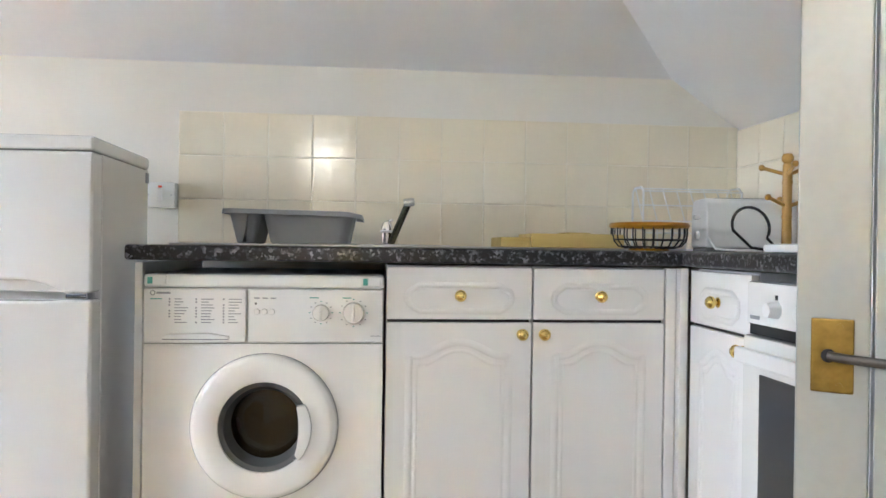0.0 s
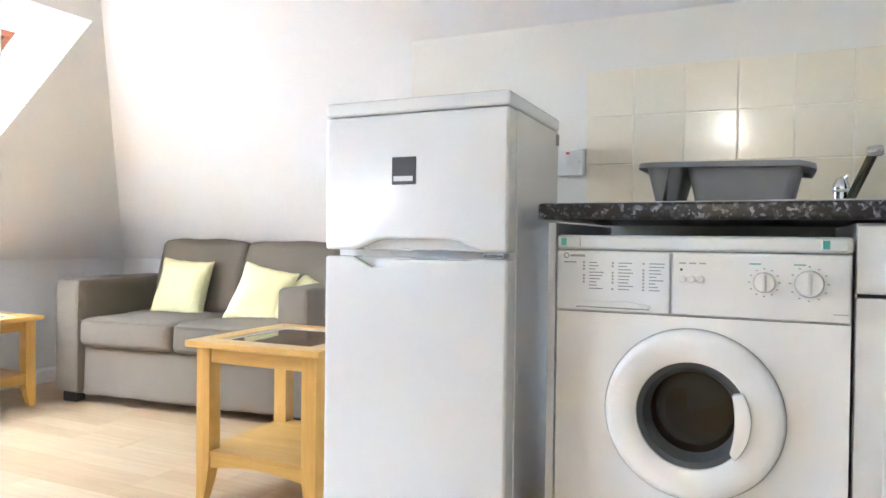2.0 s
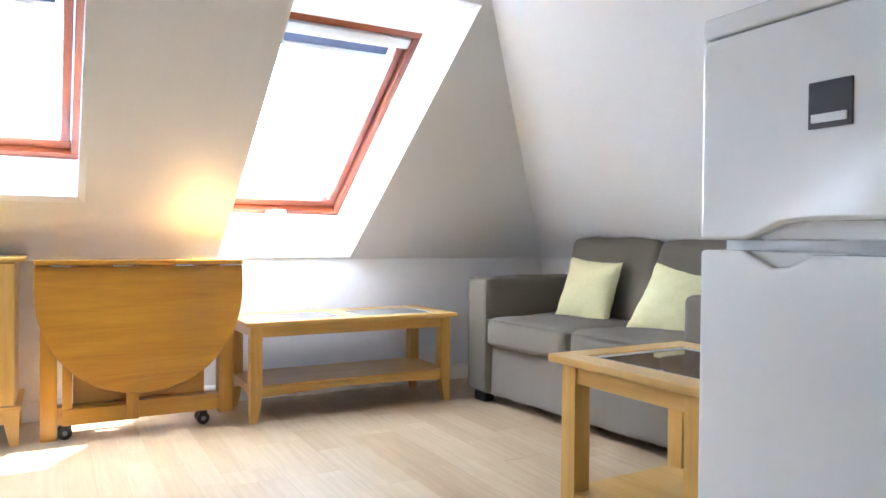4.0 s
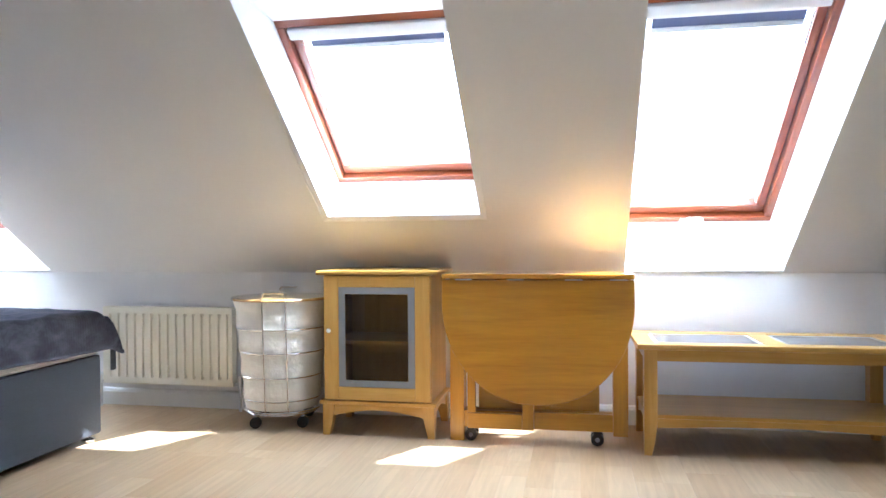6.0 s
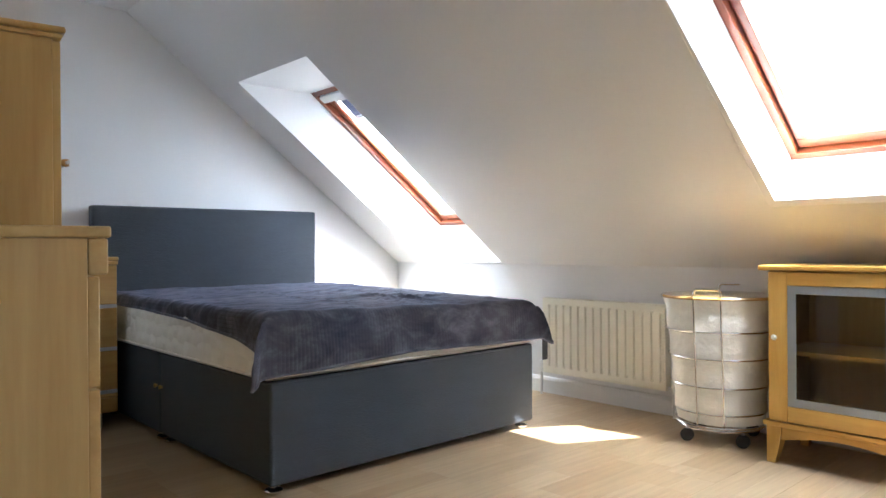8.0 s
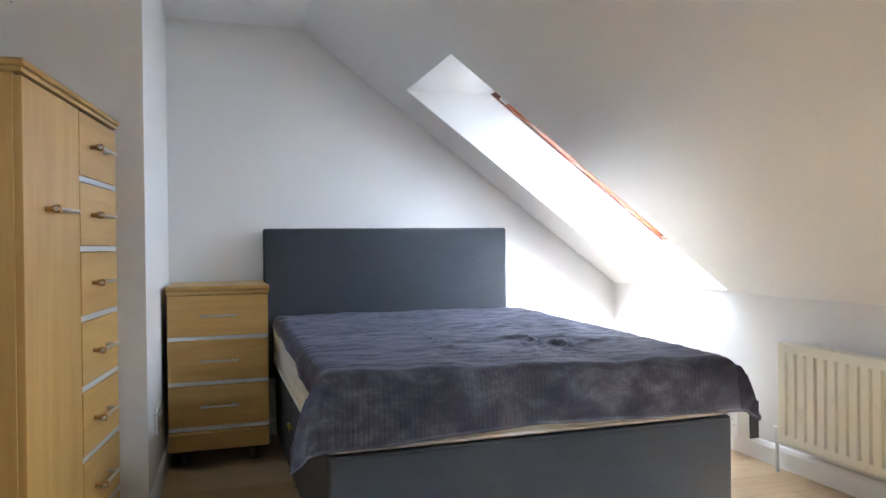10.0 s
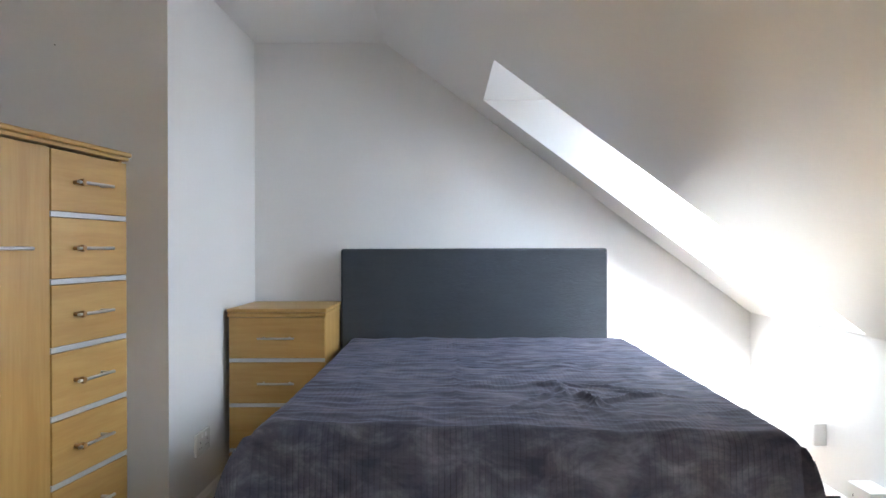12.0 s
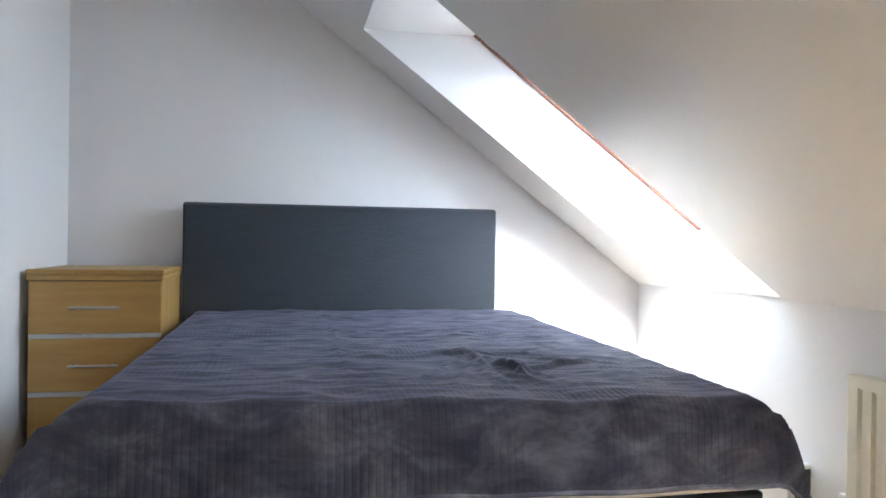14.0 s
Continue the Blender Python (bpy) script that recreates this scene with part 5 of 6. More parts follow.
def display_cabinet():
    """Local x along the wall, front on y = 0."""
    c = thing("display_cabinet", pose(-2.405, 0.150, 0, 0, 0, 90), "small beech cabinet with a grey-framed glass door", "cabinet")
    w, d, h = 0.515, 0.36, 0.743
    part("top", prism(rounded(-0.022, w + 0.022, -0.024, d, 0.006), h - 0.020, h, "z", 0.006), W_BEECH[0], c)
    for x0 in (0.012, w - 0.030):
        part("side", box(x0, x0 + 0.018, 0.004, d - 0.01, 0.160, h - 0.020, 0.002), W_BEECH[2], c)
    part("back", box(0.03, w - 0.03, d - 0.018, d - 0.012, 0.160, h - 0.020), W_BEECH[2], c)
    part("bottom", box(0.03, w - 0.03, 0.02, d - 0.018, 0.160, 0.176), W_BEECH[0], c)
    part("inner_shelf", box(0.03, w - 0.03, 0.03, d - 0.018, 0.408, 0.424, 0.001), W_BEECH[0], c)
    part("waist_board", prism(rounded(-0.010, w + 0.010, -0.014, d - 0.004, 0.004), 0.141, 0.159, "z", 0.004), W_BEECH[0], c)
    z0, z1 = 0.164, h - 0.024
    door = part("door", box(0.014, 0.082, -0.016, 0.003, z0, z1, 0.003), W_BEECH[2], c, "beech door frame with glass")
    part("door_stile", box(w - 0.082, w - 0.014, -0.016, 0.003, z0, z1, 0.003), W_BEECH[2], door)
    part("door_rail", box(0.082, w - 0.082, -0.016, 0.003, z1 - 0.050, z1, 0.003), W_BEECH[0], door)
    part("door_rail", box(0.082, w - 0.082, -0.016, 0.003, z0, z0 + 0.058, 0.003), W_BEECH[0], door)
    gx0, gx1, gz0, gz1 = 0.083, w - 0.083, z0 + 0.059, z1 - 0.051
    f = 0.030
    for bx in ((gx0, gx1, gz0, gz0 + f), (gx0, gx1, gz1 - f, gz1), (gx0, gx0 + f, gz0 + f, gz1 - f), (gx1 - f, gx1, gz0 + f, gz1 - f)):
        part("glass_border", box(bx[0], bx[1], -0.0135, -0.0095, bx[2], bx[3]), M_GFRAME, door, "grey printed glass border", smooth=False)
    part("door_glass", box(gx0, gx1, -0.0092, -0.005, gz0, gz1), M_CABGLASS, door, "clear glass", smooth=False)
    part("knob", lathe([(0, 0.022), (0.008, 0.020), (0.011, 0.014), (0.006, 0.008), (0.005, 0), (0, 0)], 16, pose(0.040, -0.016, 0.475, 90)), M_APPL2, door, "small white knob")
    for x, ox in ((0.0, 1), (w, -1)):
        for y, oy in ((0.0, 1), (d - 0.01, -1)):
            part("leg", leg(0.141, 0.030, 0.055, x, y, ox, oy), W_BEECH[2], c)
    out = [(0.05, 0.141), (w - 0.05, 0.141)] + [(w - 0.05 - (w - 0.10) * i / 14, 0.088 + 0.028 * math.sin(math.pi * i / 14)) for i in range(15)]
    part("apron", prism(out, 0.006, 0.024, "y"), W_BEECH[0], c)
    out = [(0.05, 0.141), (d - 0.06, 0.141)] + [(d - 0.06 - (d - 0.11) * i / 10, 0.088 + 0.028 * math.sin(math.pi * i / 10)) for i in range(11)]
    for x0 in (0.006, w - 0.024):
        part("apron", prism(out, x0, x0 + 0.018, "x"), W_BEECH[1], c)


display_cabinet()


def laundry_basket():
    b = thing("laundry_basket", pose(-2.585, -0.120, 0, 0, 0, 14), "white cotton laundry bag in a chrome wire frame on castors", "laundry basket")
    r0, r1, z0, z1 = 0.178, 0.232, 0.085, 0.600
    def rad(z):
        return r0 + (r1 - r0) * (z - z0) / (z1 - z0)
    bm = bmesh.new()
    n, k = 64, 30
    rings = []
    for j in range(k + 1):
        z = z0 + 0.004 + (z1 - z0 - 0.004) * j / k
        ring = []
        for i in range(n):
            a = 2 * math.pi * i / n
            seg = (z - z0) % 0.115 / 0.115
            r = rad(z) - 0.006 - 0.006 * math.cos(2 * math.pi * seg) * 0.6 + 0.006 * noise.noise(Vector((3 * math.cos(a), 3 * math.sin(a), 7 * z)))
            ring.append(bm.verts.new((r * math.cos(a), r * math.sin(a), z)))
        rings.append(ring)
    for a, c in zip(rings, rings[1:]):
        for i in range(n):
            bm.faces.new((a[i], a[(i + 1) % n], c[(i + 1) % n], c[i]))
    bm.faces.new(rings[0])
    part("liner", bm, M_LINER, b, "off-white cotton liner bag")
    part("lid", lathe([(0, 0.004), (r1 + 0.006, 0.0), (r1 + 0.008, 0.006), (r1 + 0.004, 0.012), (0, 0.016)], 48, pose(0, 0, z1)), W_LID, b, "round varnished wooden lid")
    for z in (0.135, 0.245, 0.360, 0.470):
        r = rad(z) + 0.002
        part("wire_hoop", tube([(r * math.cos(2 * math.pi * i / 48), r * math.sin(2 * math.pi * i / 48), z) for i in range(48)], 0.0032, 6, True), M_CHROME, b)
    for r, z in ((r0 + 0.004, 0.082), (r0 - 0.012, 0.068)):
        part("base_ring", tube([(r * math.cos(2 * math.pi * i / 48), r * math.sin(2 * math.pi * i / 48), z) for i in range(48)], 0.005, 8, True), M_CHROME, b)
    for i in range(2):
        for s in (-1, 1):
            off = s * 0.052
            sign = 1 if i else -1
            def pt(z, extra=0.003):
                r = rad(z) + extra
                return (sign * math.sqrt(r * r - off * off), off, z)
            part("upright", tube([pt(0.082), pt(0.3), pt(0.60), pt(0.622)], 0.0034, 8), M_CHROME, b)
        sign = 1 if i else -1
        zt = 0.635
        xx = sign * (rad(0.62) - 0.006)
        part("handle", tube([(xx, -0.052, 0.620), (xx, -0.050, zt), (xx, -0.040, zt + 0.008), (xx, 0.040, zt + 0.008), (xx, 0.050, zt), (xx, 0.052, 0.620)], 0.0058, 8), M_CHROME, b, "chrome loop handle")
    for i in range(4):
        a = radians(45 + 90 * i)
        x, y = 0.155 * math.cos(a), 0.155 * math.sin(a)
        c = part("castor", prism(circle(y, 0.027, 0.027, 20), x - 0.012, x + 0.012, "x", 0.004), M_DARK, b, "black castor wheel")
        part("castor_stem", tube([(x, y, 0.03), (x, y, 0.068)], 0.007, 8), M_STEEL, c)


laundry_basket()


def radiator():
    """Local x along the wall, face on y = 0, z from the floor."""
    r = thing("radiator", pose(-2.728, -1.203, 0, 0, 0, 90), "cream enamelled panel radiator on the knee wall", "radiator")
    w, z0, z1 = 0.745, 0.128, 0.537
    n = 15
    pitch = w / n
    bm = bmesh.new()
    prof = []
    for i in range(n):
        x = 0.012 + (w - 0.024) * i / n
        p = (w - 0.024) / n
        for f, dep in ((0.0, 0.0), (0.58, 0.0), (0.64, 0.013), (0.88, 0.013), (0.96, 0.0)):
            prof.append((x + f * p, dep))
    prof.append((w - 0.012, 0.0))
    rows = []
    for z, k in ((z0 + 0.012, 1), (z0 + 0.035, 1), (z0 + 0.048, 0), (z1 - 0.046, 0), (z1 - 0.034, 1), (z1 - 0.008, 1)):
        rows.append([bm.verts.new((x, dep if not k else 0.0, z)) for x, dep in prof])
    for a, c in zip(rows, rows[1:]):
        for i in range(len(a) - 1):
            bm.faces.new((a[i], a[i + 1], c[i + 1], c[i]))
    part("front_panel", bm, M_RAD, r)
    part("top_edge", box(0, w, 0.0, 0.052, z1 - 0.012, z1, 0.004), M_RAD, r)
    part("bottom_edge", box(0, w, 0.002, 0.022, z0, z0 + 0.014, 0.004), M_RAD, r)
    for x in (0.0, w - 0.014):
        part("side_edge", box(x, x + 0.014, 0.0, 0.052, z0 + 0.012, z1 - 0.012, 0.004), M_RAD, r)
    part("back_panel", box(0.01, w - 0.01, 0.040, 0.052, z0 + 0.005, z1 - 0.010), M_RAD, r)
    for x in (0.12, w - 0.12):
        part("bracket", box(x - 0.02, x + 0.02, 0.052, 0.083, z0 + 0.05, z1 - 0.05), M_RAD, r)
    for x, sx in ((-0.03, -1), (w + 0.03, 1)):
        v = part("valve", lathe([(0, 0), (0.012, 0), (0.013, 0.02), (0.016, 0.024), (0.016, 0.055), (0.012, 0.062), (0, 0.063)], 16, pose(x, 0.026, z0 - 0.005)), M_APPL2 if sx < 0 else M_STEEL, r)
        part("pipe", tube([(x, 0.026, 0.0), (x, 0.026, z0)], 0.0075, 10), M_STEEL, v)
        part("valve_tail", tube([(x, 0.026, z0 + 0.012), (x - sx * 0.03, 0.026, z0 + 0.012)], 0.008, 10), M_STEEL, v)


radiator()


# ---------------------------------------------------------------- sleeping corner
def bed():
    """Foot on local y = 0, head towards -y."""
    b = thing("divan_bed", pose(-1.495, -0.785, 0), "small double divan bed in charcoal fabric with a plain headboard", "bed")
    hw, L, joint = 0.660, 1.677, -0.945
    for y0, y1 in ((joint + 0.003, 0.0), (-L, joint - 0.003)):
        base = part("divan_base", box(-hw, hw, y0, y1, 0.034, 0.378, 0.014, 3), M_BED, b, "charcoal fabric divan base")
        part("top_piping", tube([(p[0], p[1], 0.375) for p in rounded(-hw + 0.002, hw - 0.002, y0 + 0.002, y1 - 0.002, 0.02, 4)], 0.0045, 6, True), M_BED, base)
    for x in (-hw + 0.035, hw - 0.035):
        for y in (-0.045, joint + 0.04, joint - 0.045, -L + 0.05):
            part("glide", lathe([(0, 0), (0.020, 0.001), (0.030, 0.006), (0.031, 0.013), (0.024, 0.019), (0.010, 0.022), (0.008, 0.0338), (0, 0.0338)], 24, pose(x, y, 0)), M_CHROME, b, "chrome glide")
    for y in (joint - 0.028, joint + 0.026):
        part("link_button", lathe([(0, 0.016), (0.008, 0.014), (0.010, 0.009), (0.006, 0.004), (0.006, 0), (0, 0)], 16, pose(hw, y, 0.238, 0, 90)), M_OLDBRASS, b, "small brass link button")
    bm = box(-hw + 0.004, hw + 0.010, -L, -0.006, 0.380, 0.586, 0.022, 4)
    for v in bm.verts:
        if v.co.z > 0.5:
            v.co.z -= 0.036 * (0.68 - v.co.x) / 1.31 * (v.co.y + L) / L
    mattress = part("mattress", bm, M_QUILT, b, "quilted cream mattress")
    for z in (0.394,):
        part("mattress_piping", tube([(p[0], p[1], z) for p in rounded(-hw + 0.003, hw + 0.011, -L, -0.005, 0.03, 6)], 0.005, 6, True), M_MATT, mattress)
    part("headboard", box(-0.583, 0.710, -1.745, -1.679, 0.30, 1.041, 0.012, 3), M_BED, b, "charcoal fabric headboard")
    for x in (-0.39, 0.51):
        part("headboard_strut", box(x - 0.03, x + 0.03, -1.757, -1.747, 0.05, 0.55), M_DARK, b)


bed()


def throw():
    """A fleece throw draped over the bed: flat on top, folding down over the foot and the sides."""
    t = thing("throw", pose(0, 0, 0), "dark grey ribbed fleece throw spread over the bed", "bed throw")
    x0, x1, yh0, yf = -2.165, -0.822, -2.452, -0.768     # edges of the mattress top
    zt, rr = 0.606, 0.038
    bm = bmesh.new()
    uvl = bm.loops.layers.uv.new("UVMap")
    nu, nv = 250, 290
    grid = {}
    flat = {}

    rnd = random.Random(12)
    CREASES = []
    for k in range(9):
        an = radians(186 - 16 * k + rnd.uniform(-6, 6))
        ln = rnd.uniform(0.25, 0.62)
        sxx, syy = -1.63 + rnd.uniform(-0.03, 0.03), -1.36 + 0.014 * k
        CREASES.append((sxx, syy, sxx + ln * math.cos(an), syy + ln * math.sin(an), rnd.uniform(0.005, 0.011), rnd.uniform(0.008, 0.014)))
    CREASES.append((-1.326, -2.2, -1.324, -0.60, 0.005, 0.007))
    CREASES.append((-1.65, -1.30, -1.652, -0.60, 0.004, 0.007))
    CREASES.append((-1.0, -2.2, -1.0, -0.60, 0.003, 0.007))
    CREASES.append((-2.1, -1.72, -0.9, -1.72, 0.003, 0.007))
    for k in range(7):
        an = radians(200 + 14 * k + rnd.uniform(-5, 5))
        ln = rnd.uniform(0.18, 0.40)
        CREASES.append((-1.72, -1.16 + 0.03 * k, -1.72 + ln * math.cos(an), -1.16 + 0.03 * k + 0.5 * ln * math.sin(an), rnd.uniform(0.005, 0.009), rnd.uniform(0.007, 0.011)))
    CREASES.append((-1.58, -1.35, -1.72, -1.28, 0.008, 0.016))
    CREASES.append((-1.1, -1.3, -2.1, -1.35, 0.003, 0.016))

    def drop(d):
        """Distance past an edge to (out, down)."""
        if d <= 0:
            return 0.0, 0.0
        if d < rr * math.pi / 2:
            a = d / rr
            return rr * math.sin(a), rr * (1 - math.cos(a))
        return rr, rr + d - rr * math.pi / 2

    for i in range(nu + 1):
        for j in range(nv + 1):
            u, v = i / nu, j / nv
            hang_w = 0.09 + 0.05 * v
            hang_e = 0.030 + 0.112 * v ** 3.0
            sx = x0 - hang_w + (x1 + hang_e - x0 + hang_w) * u
            k = min(1, max(0, (sx - x0) / (x1 - x0)))
            hang_f = 0.147 + 0.040 * k ** 3 + 0.004 * math.sin(9 * k)
            sy = yh0 + (yf + hang_f - yh0) * v
            dx = max(x0 + rr - sx, sx - (x1 - rr), 0)
            sgn = -1 if sx < (x0 + x1) / 2 else 1
            dy = max(sy - (yf - rr), 0)
            ox, zx = drop(dx)
            oy, zy = drop(dy)
            px = min(max(sx, x0 + rr), x1 - rr) + sgn * ox
            py = min(sy, yf - rr) + oy
            z = zt - 0.034 * (1 - k) * v - (zx + zy if min(dx, dy) <= 0 else math.hypot(zx, zy) if min(zx, zy) < rr else max(zx, zy) + 0.15 * min(zx, zy))
            p = Vector((sx, sy, 0))
            if min(dx, dy) > rr:                       # the corner swings out in a fold
                f = min(dx, dy)
                px += sgn * (0.42 if sgn > 0 else 0.20) * f
                py += 0.30 * f
            if sgn > 0 and dx > 0:                     # the loose side stands off the mattress near the foot
                px += 0.030 * v ** 6 * min(1.0, dx / rr)
            top = max(0.0, 1 - max(dx, dy) / 0.05)
            z += top * (0.006 * noise.noise(p * 5) + 0.004 * noise.noise(p * 13))
            # fine crumples running across the bed
            rg = (1 - abs(noise.noise(Vector((sx * 3.2 + sy * 1.5, sy * 17, 5.0))))) ** 5 + 0.6 * (1 - abs(noise.noise(Vector((sx * 6 - sy * 4, sy * 26, 9.0))))) ** 6
            z += top * 0.0048 * rg * (0.35 + 0.65 * max(0.0, min(1.0, 0.5 + 1.3 * noise.noise(Vector((sx * 2.2, sy * 2.2, 2.0))))))
            # creases that run from one puckered spot towards the west edge
            for ax, ay, bx, by, am, wd in CREASES:
                ex, ey = bx - ax, by - ay
                ln = math.hypot(ex, ey)
                s = ((sx - ax) * ex + (sy - ay) * ey) / (ln * ln)
                off = ((sx - ax) * -ey + (sy - ay) * ex) / ln + 0.018 * noise.noise(Vector((sx * 8, sy * 8, am * 300)))
                env = math.exp(-((s - 0.35) / 0.42) ** 2)
                z += top * am * env * math.exp(-(off / wd) ** 2)
            # soft folds in the hanging foot
            if dy > rr:
                wv = min(1, (dy - rr) / 0.12)
                py += wv * (0.012 + 0.006 * math.sin(11 * sx + 1) + 0.005 * math.sin(23 * sx) + 0.008 * noise.noise(Vector((sx * 7, 3, 0))))
            if dx > rr:
                wv = min(1, (dx - rr) / 0.10)
                px += sgn * wv * (0.010 * math.sin(14 * sy) + 0.008 * noise.noise(Vector((4, sy * 9, 0))))
            z = max(z, (0.5885 - 0.034 * (1 - k) * v) if max(dx, dy) <= 0 else 0.30)
            grid[i, j] = bm.verts.new((px, py, z))
            flat[i, j] = (sx, sy)
    for i in range(nu):
        for j in range(nv):
            ids = ((i, j), (i + 1, j), (i + 1, j + 1), (i, j + 1))
            f = bm.faces.new([grid[q] for q in ids])
            for lp, q in zip(f.loops, ids):
                lp[uvl].uv = flat[q]
    grid_pts = {q: tuple(v.co) for q, v in grid.items()}
    bmesh.ops.solidify(bm, geom=bm.faces[:], thickness=0.007)
    part("fleece", bm, M_THROW, t)
    edge = [grid_pts[i, nv] for i in range(0, nu + 1, 2)]
    side_e = [grid_pts[nu, j] for j in range(nv, 0, -2)]
    side_w = [grid_pts[0, j] for j in range(0, nv, 2)]
    part("hem", tube([Vector(p) for p in side_w + edge + side_e], 0.0052, 8), M_THROW, t, "stitched hem")
    part("strap", box(-2.270, -2.234, -0.80, -0.795, 0.295, 0.42, 0.002), M_BED, t, "hanging fabric strap")


throw()


def bar_handle(parent, x, z, L, y=0.0, wood_ends=False):
    h = part("handle", tube([(x - L / 2, y - 0.028, z), (x + L / 2, y - 0.028, z)], 0.0048, 10), M_STEEL, parent, "brushed steel bar handle")
    for s in (-1, 1):
        part("handle_post", tube([(x + s * (L / 2 - 0.022), y, z), (x + s * (L / 2 - 0.022), y - 0.03, z)], 0.005, 8), M_STEEL, h)
    if wood_ends:
        part("handle_peg", lathe([(0, 0), (0.006, 0), (0.006, 0.012), (0.009, 0.018), (0.0105, 0.026), (0.009, 0.033), (0, 0.035)], 14, pose(x - L / 2 + 0.022, y, z, 90)), W_PEG, h, "turned wooden peg")
    return h


def nightstand():
    """Front on local y = 0, x to the right as seen from the front."""
    n = thing("bedside_chest", pose(-0.360, -2.075, 0, 0, 0, 180), "beech bedside chest of three drawers with silver strips", "bedside chest")
    w, d, h, z0 = 0.415, 0.44, 0.785, 0.085
    part("top", box(-0.006, w + 0.006, -0.014, d, h - 0.017, h, 0.005, 3), W_WARD[0], n)
    part("top_moulding", box(-0.004, w + 0.004, -0.012, d - 0.004, h - 0.036, h - 0.018, 0.004, 3), W_WARD[0], n)
    for x0 in (0.0, w - 0.018):
        part("side", box(x0, x0 + 0.018, 0.0, d - 0.006, z0, h - 0.0365, 0.002), W_WARD[2], n)
    part("back", box(0.018, w - 0.018, d - 0.016, d - 0.008, z0, h - 0.037), W_WARD[2], n)
    part("inside", box(0.019, w - 0.019, 0.02, d - 0.018, z0 + 0.005, h - 0.04), M_DARK, n)
    z = h - 0.038
    for i in range(3):
        dh = 0.175
        dr = part("drawer_front", box(0.002, w - 0.002, -0.008, 0.014, z - dh, z, 0.003), W_WARD[0], n)
        part("silver_strip", box(0.002, w - 0.002, -0.006, 0.014, z - dh - 0.0165, z - dh - 0.001, 0.001), M_SILVER, n, "silver trim strip")
        bar_handle(dr, w / 2, z - dh * 0.5, 0.155, -0.008)
        z -= dh + 0.0175
    part("base_moulding", box(0.0, w, -0.014, 0.014, z - 0.018, z - 0.001, 0.006, 3), W_WARD[0], n)
    part("base_panel", box(0.002, w - 0.002, -0.008, 0.014, z0, z - 0.019, 0.002), W_WARD[0], n)
    for x in (0.06, w - 0.06):
        for y in (0.10, d - 0.07):
            part("foot", lathe([(0, 0), (0.020, 0), (0.022, 0.006), (0.022, z0), (0, z0)], 16, pose(x, y, 0)), M_DARK, n, "black plastic foot")


nightstand()


def wardrobe():
    """A low wardrobe: a door beside a column of drawers; front on local y = 0."""
    wd = thing("wardrobe", pose(-0.152, -0.575, 0, 0, 0, -97.0), "beech wardrobe with one door and a column of six drawers", "wardrobe")
    w, d, h = 0.756, 0.46, 1.353
    part("top", box(-0.014, w + 0.014, -0.028, d, h - 0.016, h, 0.006, 3), W_WARD[0], wd)
    part("top_moulding", box(-0.006, w + 0.006, -0.021, d - 0.004, h - 0.028, h - 0.0165, 0.003), W_WARD[0], wd)
    for x0 in (0.0, w - 0.018):
        part("side", box(x0, x0 + 0.018, 0.0, d - 0.01, 0.0, h - 0.028, 0.002), W_WARD[2], wd)
    part("divider", box(0.380, 0.396, 0.004, d - 0.02, 0.06, h - 0.028), W_WARD[2], wd)
    part("back", box(0.018, w - 0.018, d - 0.018, d - 0.011, 0.05, h - 0.028), W_WARD[2], wd)
    part("plinth", box(0.018, w - 0.018, 0.012, 0.03, 0.0, 0.055, 0.002), W_WARD[0], wd)
    door = part("door", box(0.004, 0.384, -0.018, 0.001, 0.058, h - 0.034, 0.003), W_WARD[2], wd)
    bar_handle(door, 0.196, 1.043, 0.17, -0.018, True)
    z = h - 0.036
    part("base_panel", box(0.390, w - 0.004, -0.018, 0.001, 0.058, z - 6 * 0.188 - 0.002, 0.003), W_WARD[0], wd)
    for i in range(6):
        dh = 0.170
        dr = part("drawer_front", box(0.390, w - 0.004, -0.018, 0.001, z - dh, z, 0.003), W_WARD[0], wd)
        part("silver_strip", box(0.390, w - 0.004, -0.016, 0.001, z - dh - 0.016, z - dh - 0.001, 0.001), M_SILVER, wd, "silver trim strip")
        bar_handle(dr, 0.550, z - dh * 0.5, 0.17, -0.018, True)
        z -= dh + 0.018


wardrobe()


def chest():
    """Chest of drawers facing west; front on local y = 0."""
    c = thing("chest_of_drawers", pose(-0.026, 0.130, 0, 0, 0, -93), "pale beech chest of drawers with bar handles", "chest of drawers")
    w, d, h = 0.50, 0.43, 0.856
    part("top", box(-0.004, w + 0.004, -0.034, d, h - 0.018, h, 0.004, 3), W_LIGHT[0], c)
    for x0 in (0.0, w - 0.02):
        part("side", box(x0, x0 + 0.02, 0.0, d - 0.01, 0.0, h - 0.0185, 0.002), W_LIGHT[2], c)
    part("back", box(0.02, w - 0.02, d - 0.02, d - 0.011, 0.03, h - 0.03), W_LIGHT[2], c)
    part("rail", box(0.0, w, -0.030, -0.0005, h - 0.075, h - 0.0185, 0.004), W_LIGHT[0], c)
    part("plinth", box(0.02, w - 0.02, 0.01, 0.03, 0.0, 0.06, 0.002), W_LIGHT[0], c)
    z = h - 0.078
    for i in range(4):
        dh = 0.172
        dr = part("drawer_front", box(0.004, w - 0.004, -0.018, 0.0, z - dh, z, 0.003), W_LIGHT[0], c)
        bar_handle(dr, w / 2, z - dh * 0.45, 0.15, -0.018, True)
        z -= dh + 0.004


chest()


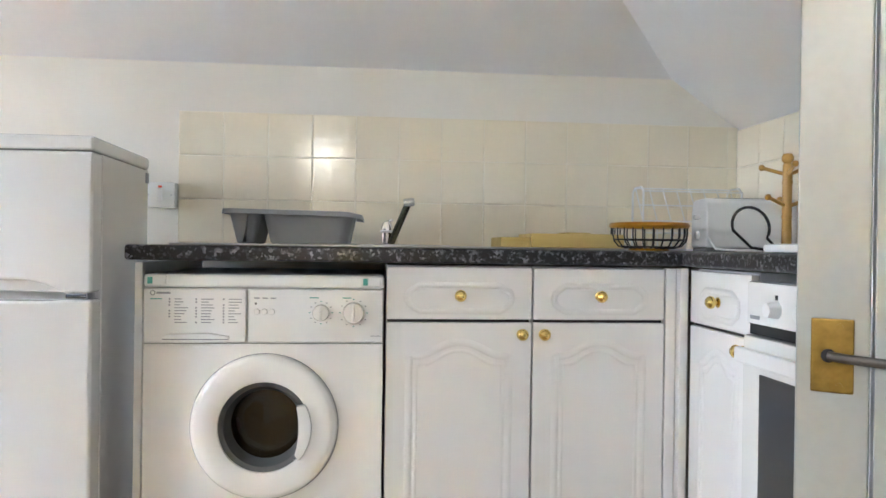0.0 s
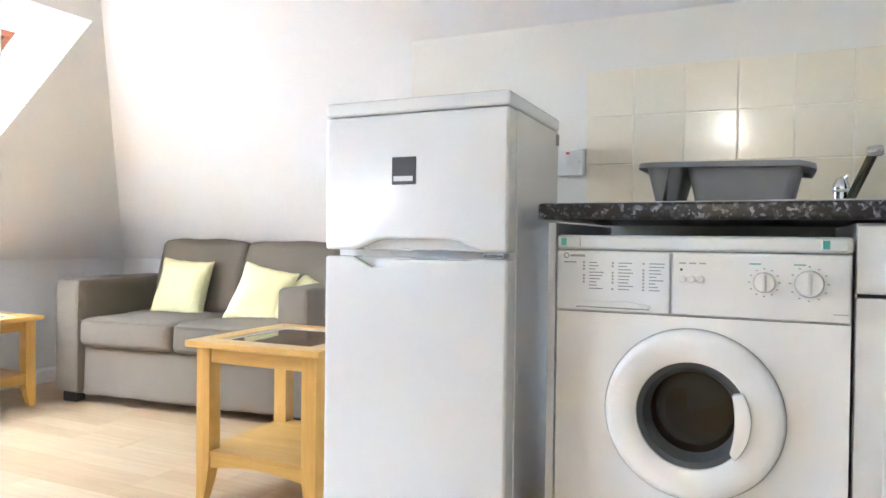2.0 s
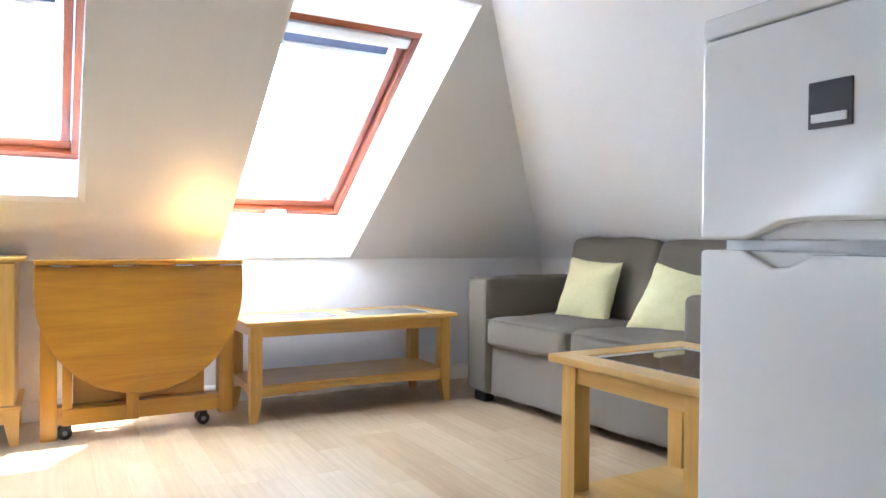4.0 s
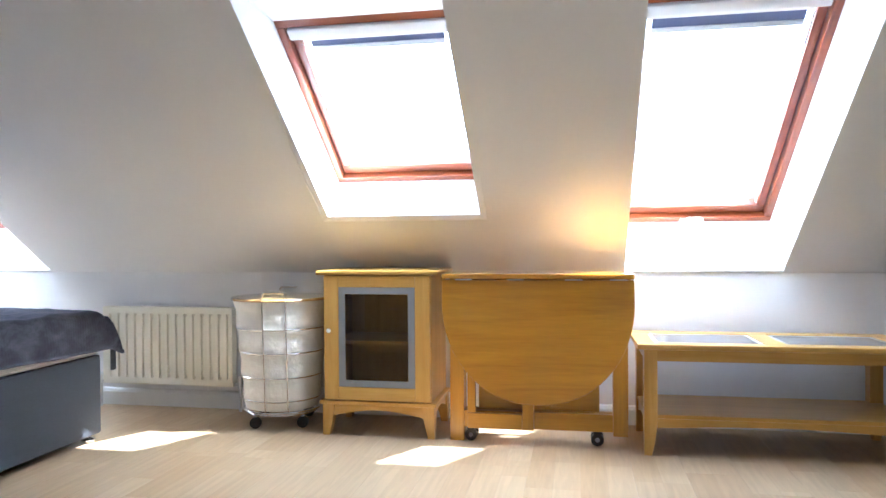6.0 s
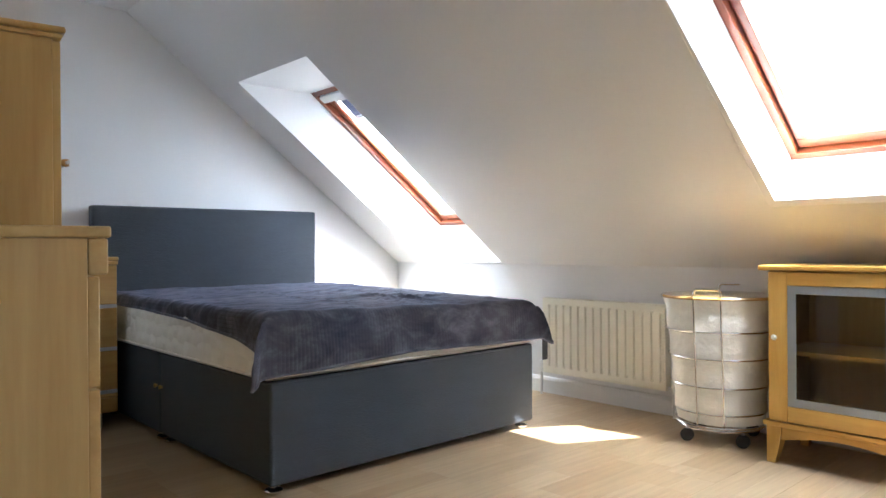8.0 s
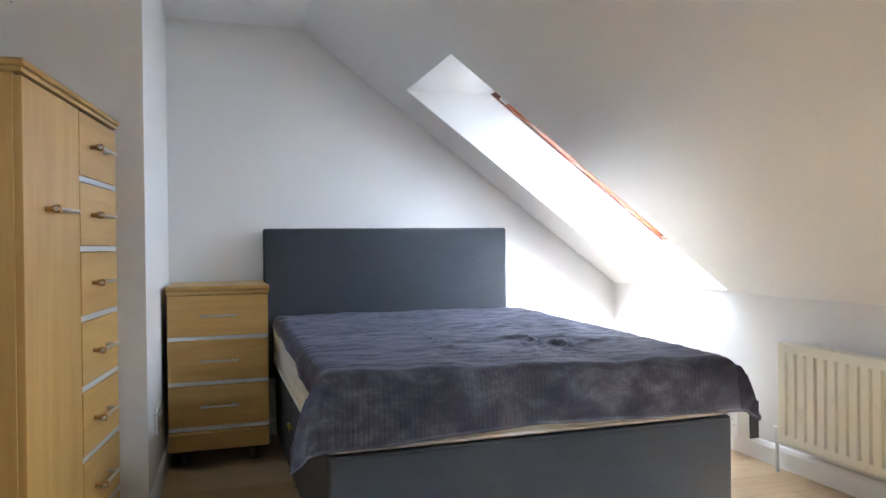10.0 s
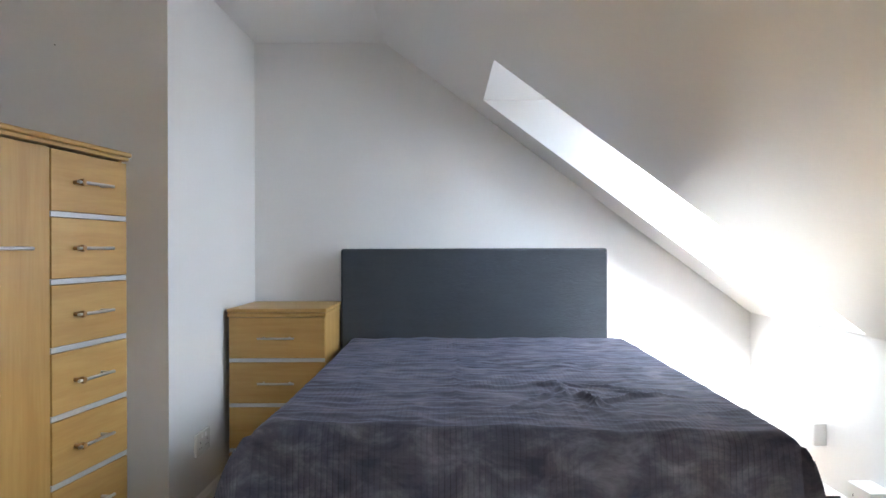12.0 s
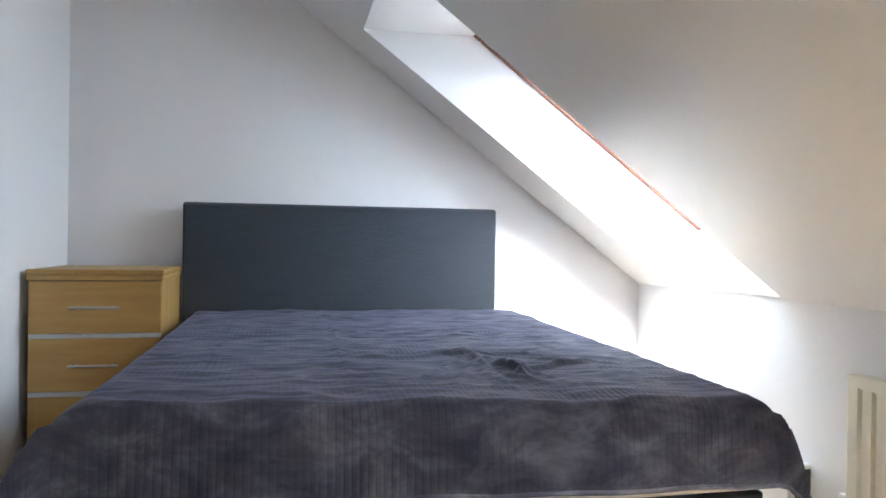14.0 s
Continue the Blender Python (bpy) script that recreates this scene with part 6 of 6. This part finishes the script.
def socket(m, label="white double wall socket"):
    s = thing("wall_socket", m, label, "wall socket", "wall sockets")
    part("plate", box(-0.073, 0.073, -0.011, 0.0, -0.043, 0.043, 0.003), M_APPL, s)
    for x in (-0.036, 0.036):
        part("rocker", box(x - 0.005 + 0.016 * (1 if x < 0 else -1), x + 0.005 + 0.016 * (1 if x < 0 else -1), -0.015, -0.011, 0.018, 0.032, 0.001), M_APPL2, s)
        for px, pz, sw, sh in ((0, 0.004, 0.003, 0.008), (-0.011, -0.018, 0.006, 0.003), (0.011, -0.018, 0.006, 0.003)):
            part("pin_hole", box(x + px - sw / 2, x + px + sw / 2, -0.0122, -0.0108, pz - sh / 2, pz + sh / 2), M_DARK, s, smooth=False)
    return s


s1 = socket(pose(XK, -1.975, 0.292, 0, 0, 90))
part("plug", box(0.085, 0.115, -0.05, 0.0, -0.045, 0.045, 0.006), M_APPL2, s1, "white plug")
socket(pose(-0.333, -1.80, 0.29, 0, 0, -90.6))
nail = thing("nail", pose(0.06, -1.486, 1.75), "small dark nail knocked into the wall", "nail")
part("shank", tube([(0, 0.004, 0), (0, -0.012, 0.002)], 0.002, 8), M_DARK, nail)

boxing = thing("socket_box", pose(XK, -1.50, 0), "white surface-mounted socket box above the skirting", "socket box")
part("casing", box(0.0, 0.085, -0.07, 0.07, 0.09, 0.205, 0.004), M_TRIM, boxing)
for sy in (-0.034, 0.034):
    for py, pz, ww, hh in ((0, 0.020, 0.003, 0.008), (-0.011, -0.004, 0.006, 0.003), (0.011, -0.004, 0.006, 0.003)):
        part("pin_hole", box(0.0846, 0.0862, sy + py - ww / 2, sy + py + ww / 2, 0.145 + pz - hh / 2, 0.145 + pz + hh / 2), M_DARK, boxing, smooth=False)


# ---------------------------------------------------------------- pieces of wall and floor
def tiles():
    s, g, th = 0.147, 0.0026, 0.007
    base = bmesh.new()
    box(-s / 2 + g / 2, s / 2 - g / 2, -th, 0, -s / 2 + g / 2, s / 2 - g / 2, 0.0016, 1, base)
    me = bpy.data.meshes.new("tile")
    base.to_mesh(me)
    base.free()
    me.materials.append(M_TILE)
    ztop, xl = 1.393, 0.477
    rnd = random.Random(9)
    for r in range(4):
        z0 = ztop - s * (r + 1)
        if z0 + s < 0.95:
            continue
        for c in range(14):
            x = xl + s * (c + 0.5)
            sx = 1.0
            if x + s / 2 > XE - 0.008:
                keep = XE - 0.009 - (x - s / 2)
                if keep < 0.02:
                    continue
                sx = keep / s
                x = XE - 0.009 - keep / 2
            zb = max(z0, 0.9475)
            sz = (z0 + s - zb) / s
            if sz < 0.1:
                continue
            t = new("tile", me)
            t.parent = wall_kitchen
            t.matrix_basis = pose(x, YKIT - 0.0012, (zb + z0 + s) / 2, rnd.uniform(-0.08, 0.08), 0, rnd.uniform(-0.08, 0.08)) @ Matrix.Diagonal((sx, 1, sz, 1))
        for c in range(5):
            y = YKIT - 0.010 - s * (c + 0.5)
            zb = max(z0, 0.9475)
            sz = (z0 + s - zb) / s
            if sz < 0.1 or r == 0 and ztop > ZE + 0.02:
                continue
            t = new("tile", me)
            t.parent = wall_east
            zt = min(z0 + s, ZE - 0.002)
            sz = (zt - zb) / s
            t.matrix_basis = pose(XE - 0.0012, y, (zb + zt) / 2, 0, rnd.uniform(-0.08, 0.08), -90 + rnd.uniform(-0.08, 0.08)) @ Matrix.Diagonal((1, 1, sz, 1))
    gb = part("grout_bed", box(xl, XE - 0.001, YKIT - 0.0066, YKIT - 0.001, 0.947, ztop), M_GROUT, wall_kitchen, smooth=False)
    part("grout_bed", box(XE - 0.0066, XE - 0.001, YKIT - 0.75, YKIT - 0.005, 0.947, ZE - 0.002), M_GROUT, wall_east, smooth=False)


tiles()


def floor_boards():
    bw, bl, g = 0.193, 1.29, 0.0004
    base = bmesh.new()
    box(0, bl - g, 0, bw - g, -0.011, 0.0, 0.0003, 1, base)
    me = bpy.data.meshes.new("floor_board")
    base.to_mesh(me)
    base.free()
    me.materials.append(M_FLOOR)
    fl = bpy.data.objects["floor"]
    rnd = random.Random(2)
    nrow = int((YN - YS) / bw) + 1
    for r in range(nrow):
        x = XK - rnd.uniform(0.0, bl)
        y = YS + bw * r
        hy = min(bw, YN - y) / bw
        while x < XE:
            xa, xb = max(x, XK), min(x + bl, XE if y > -1.2 else 0.5)
            x += bl
            if xb - xa < 0.03:
                continue
            o = new("floor_board", me)
            o.parent = fl
            o.matrix_basis = pose(xa, y, 0) @ Matrix.Diagonal(((xb - xa) / bl, hy, 1, 1))


floor_boards()
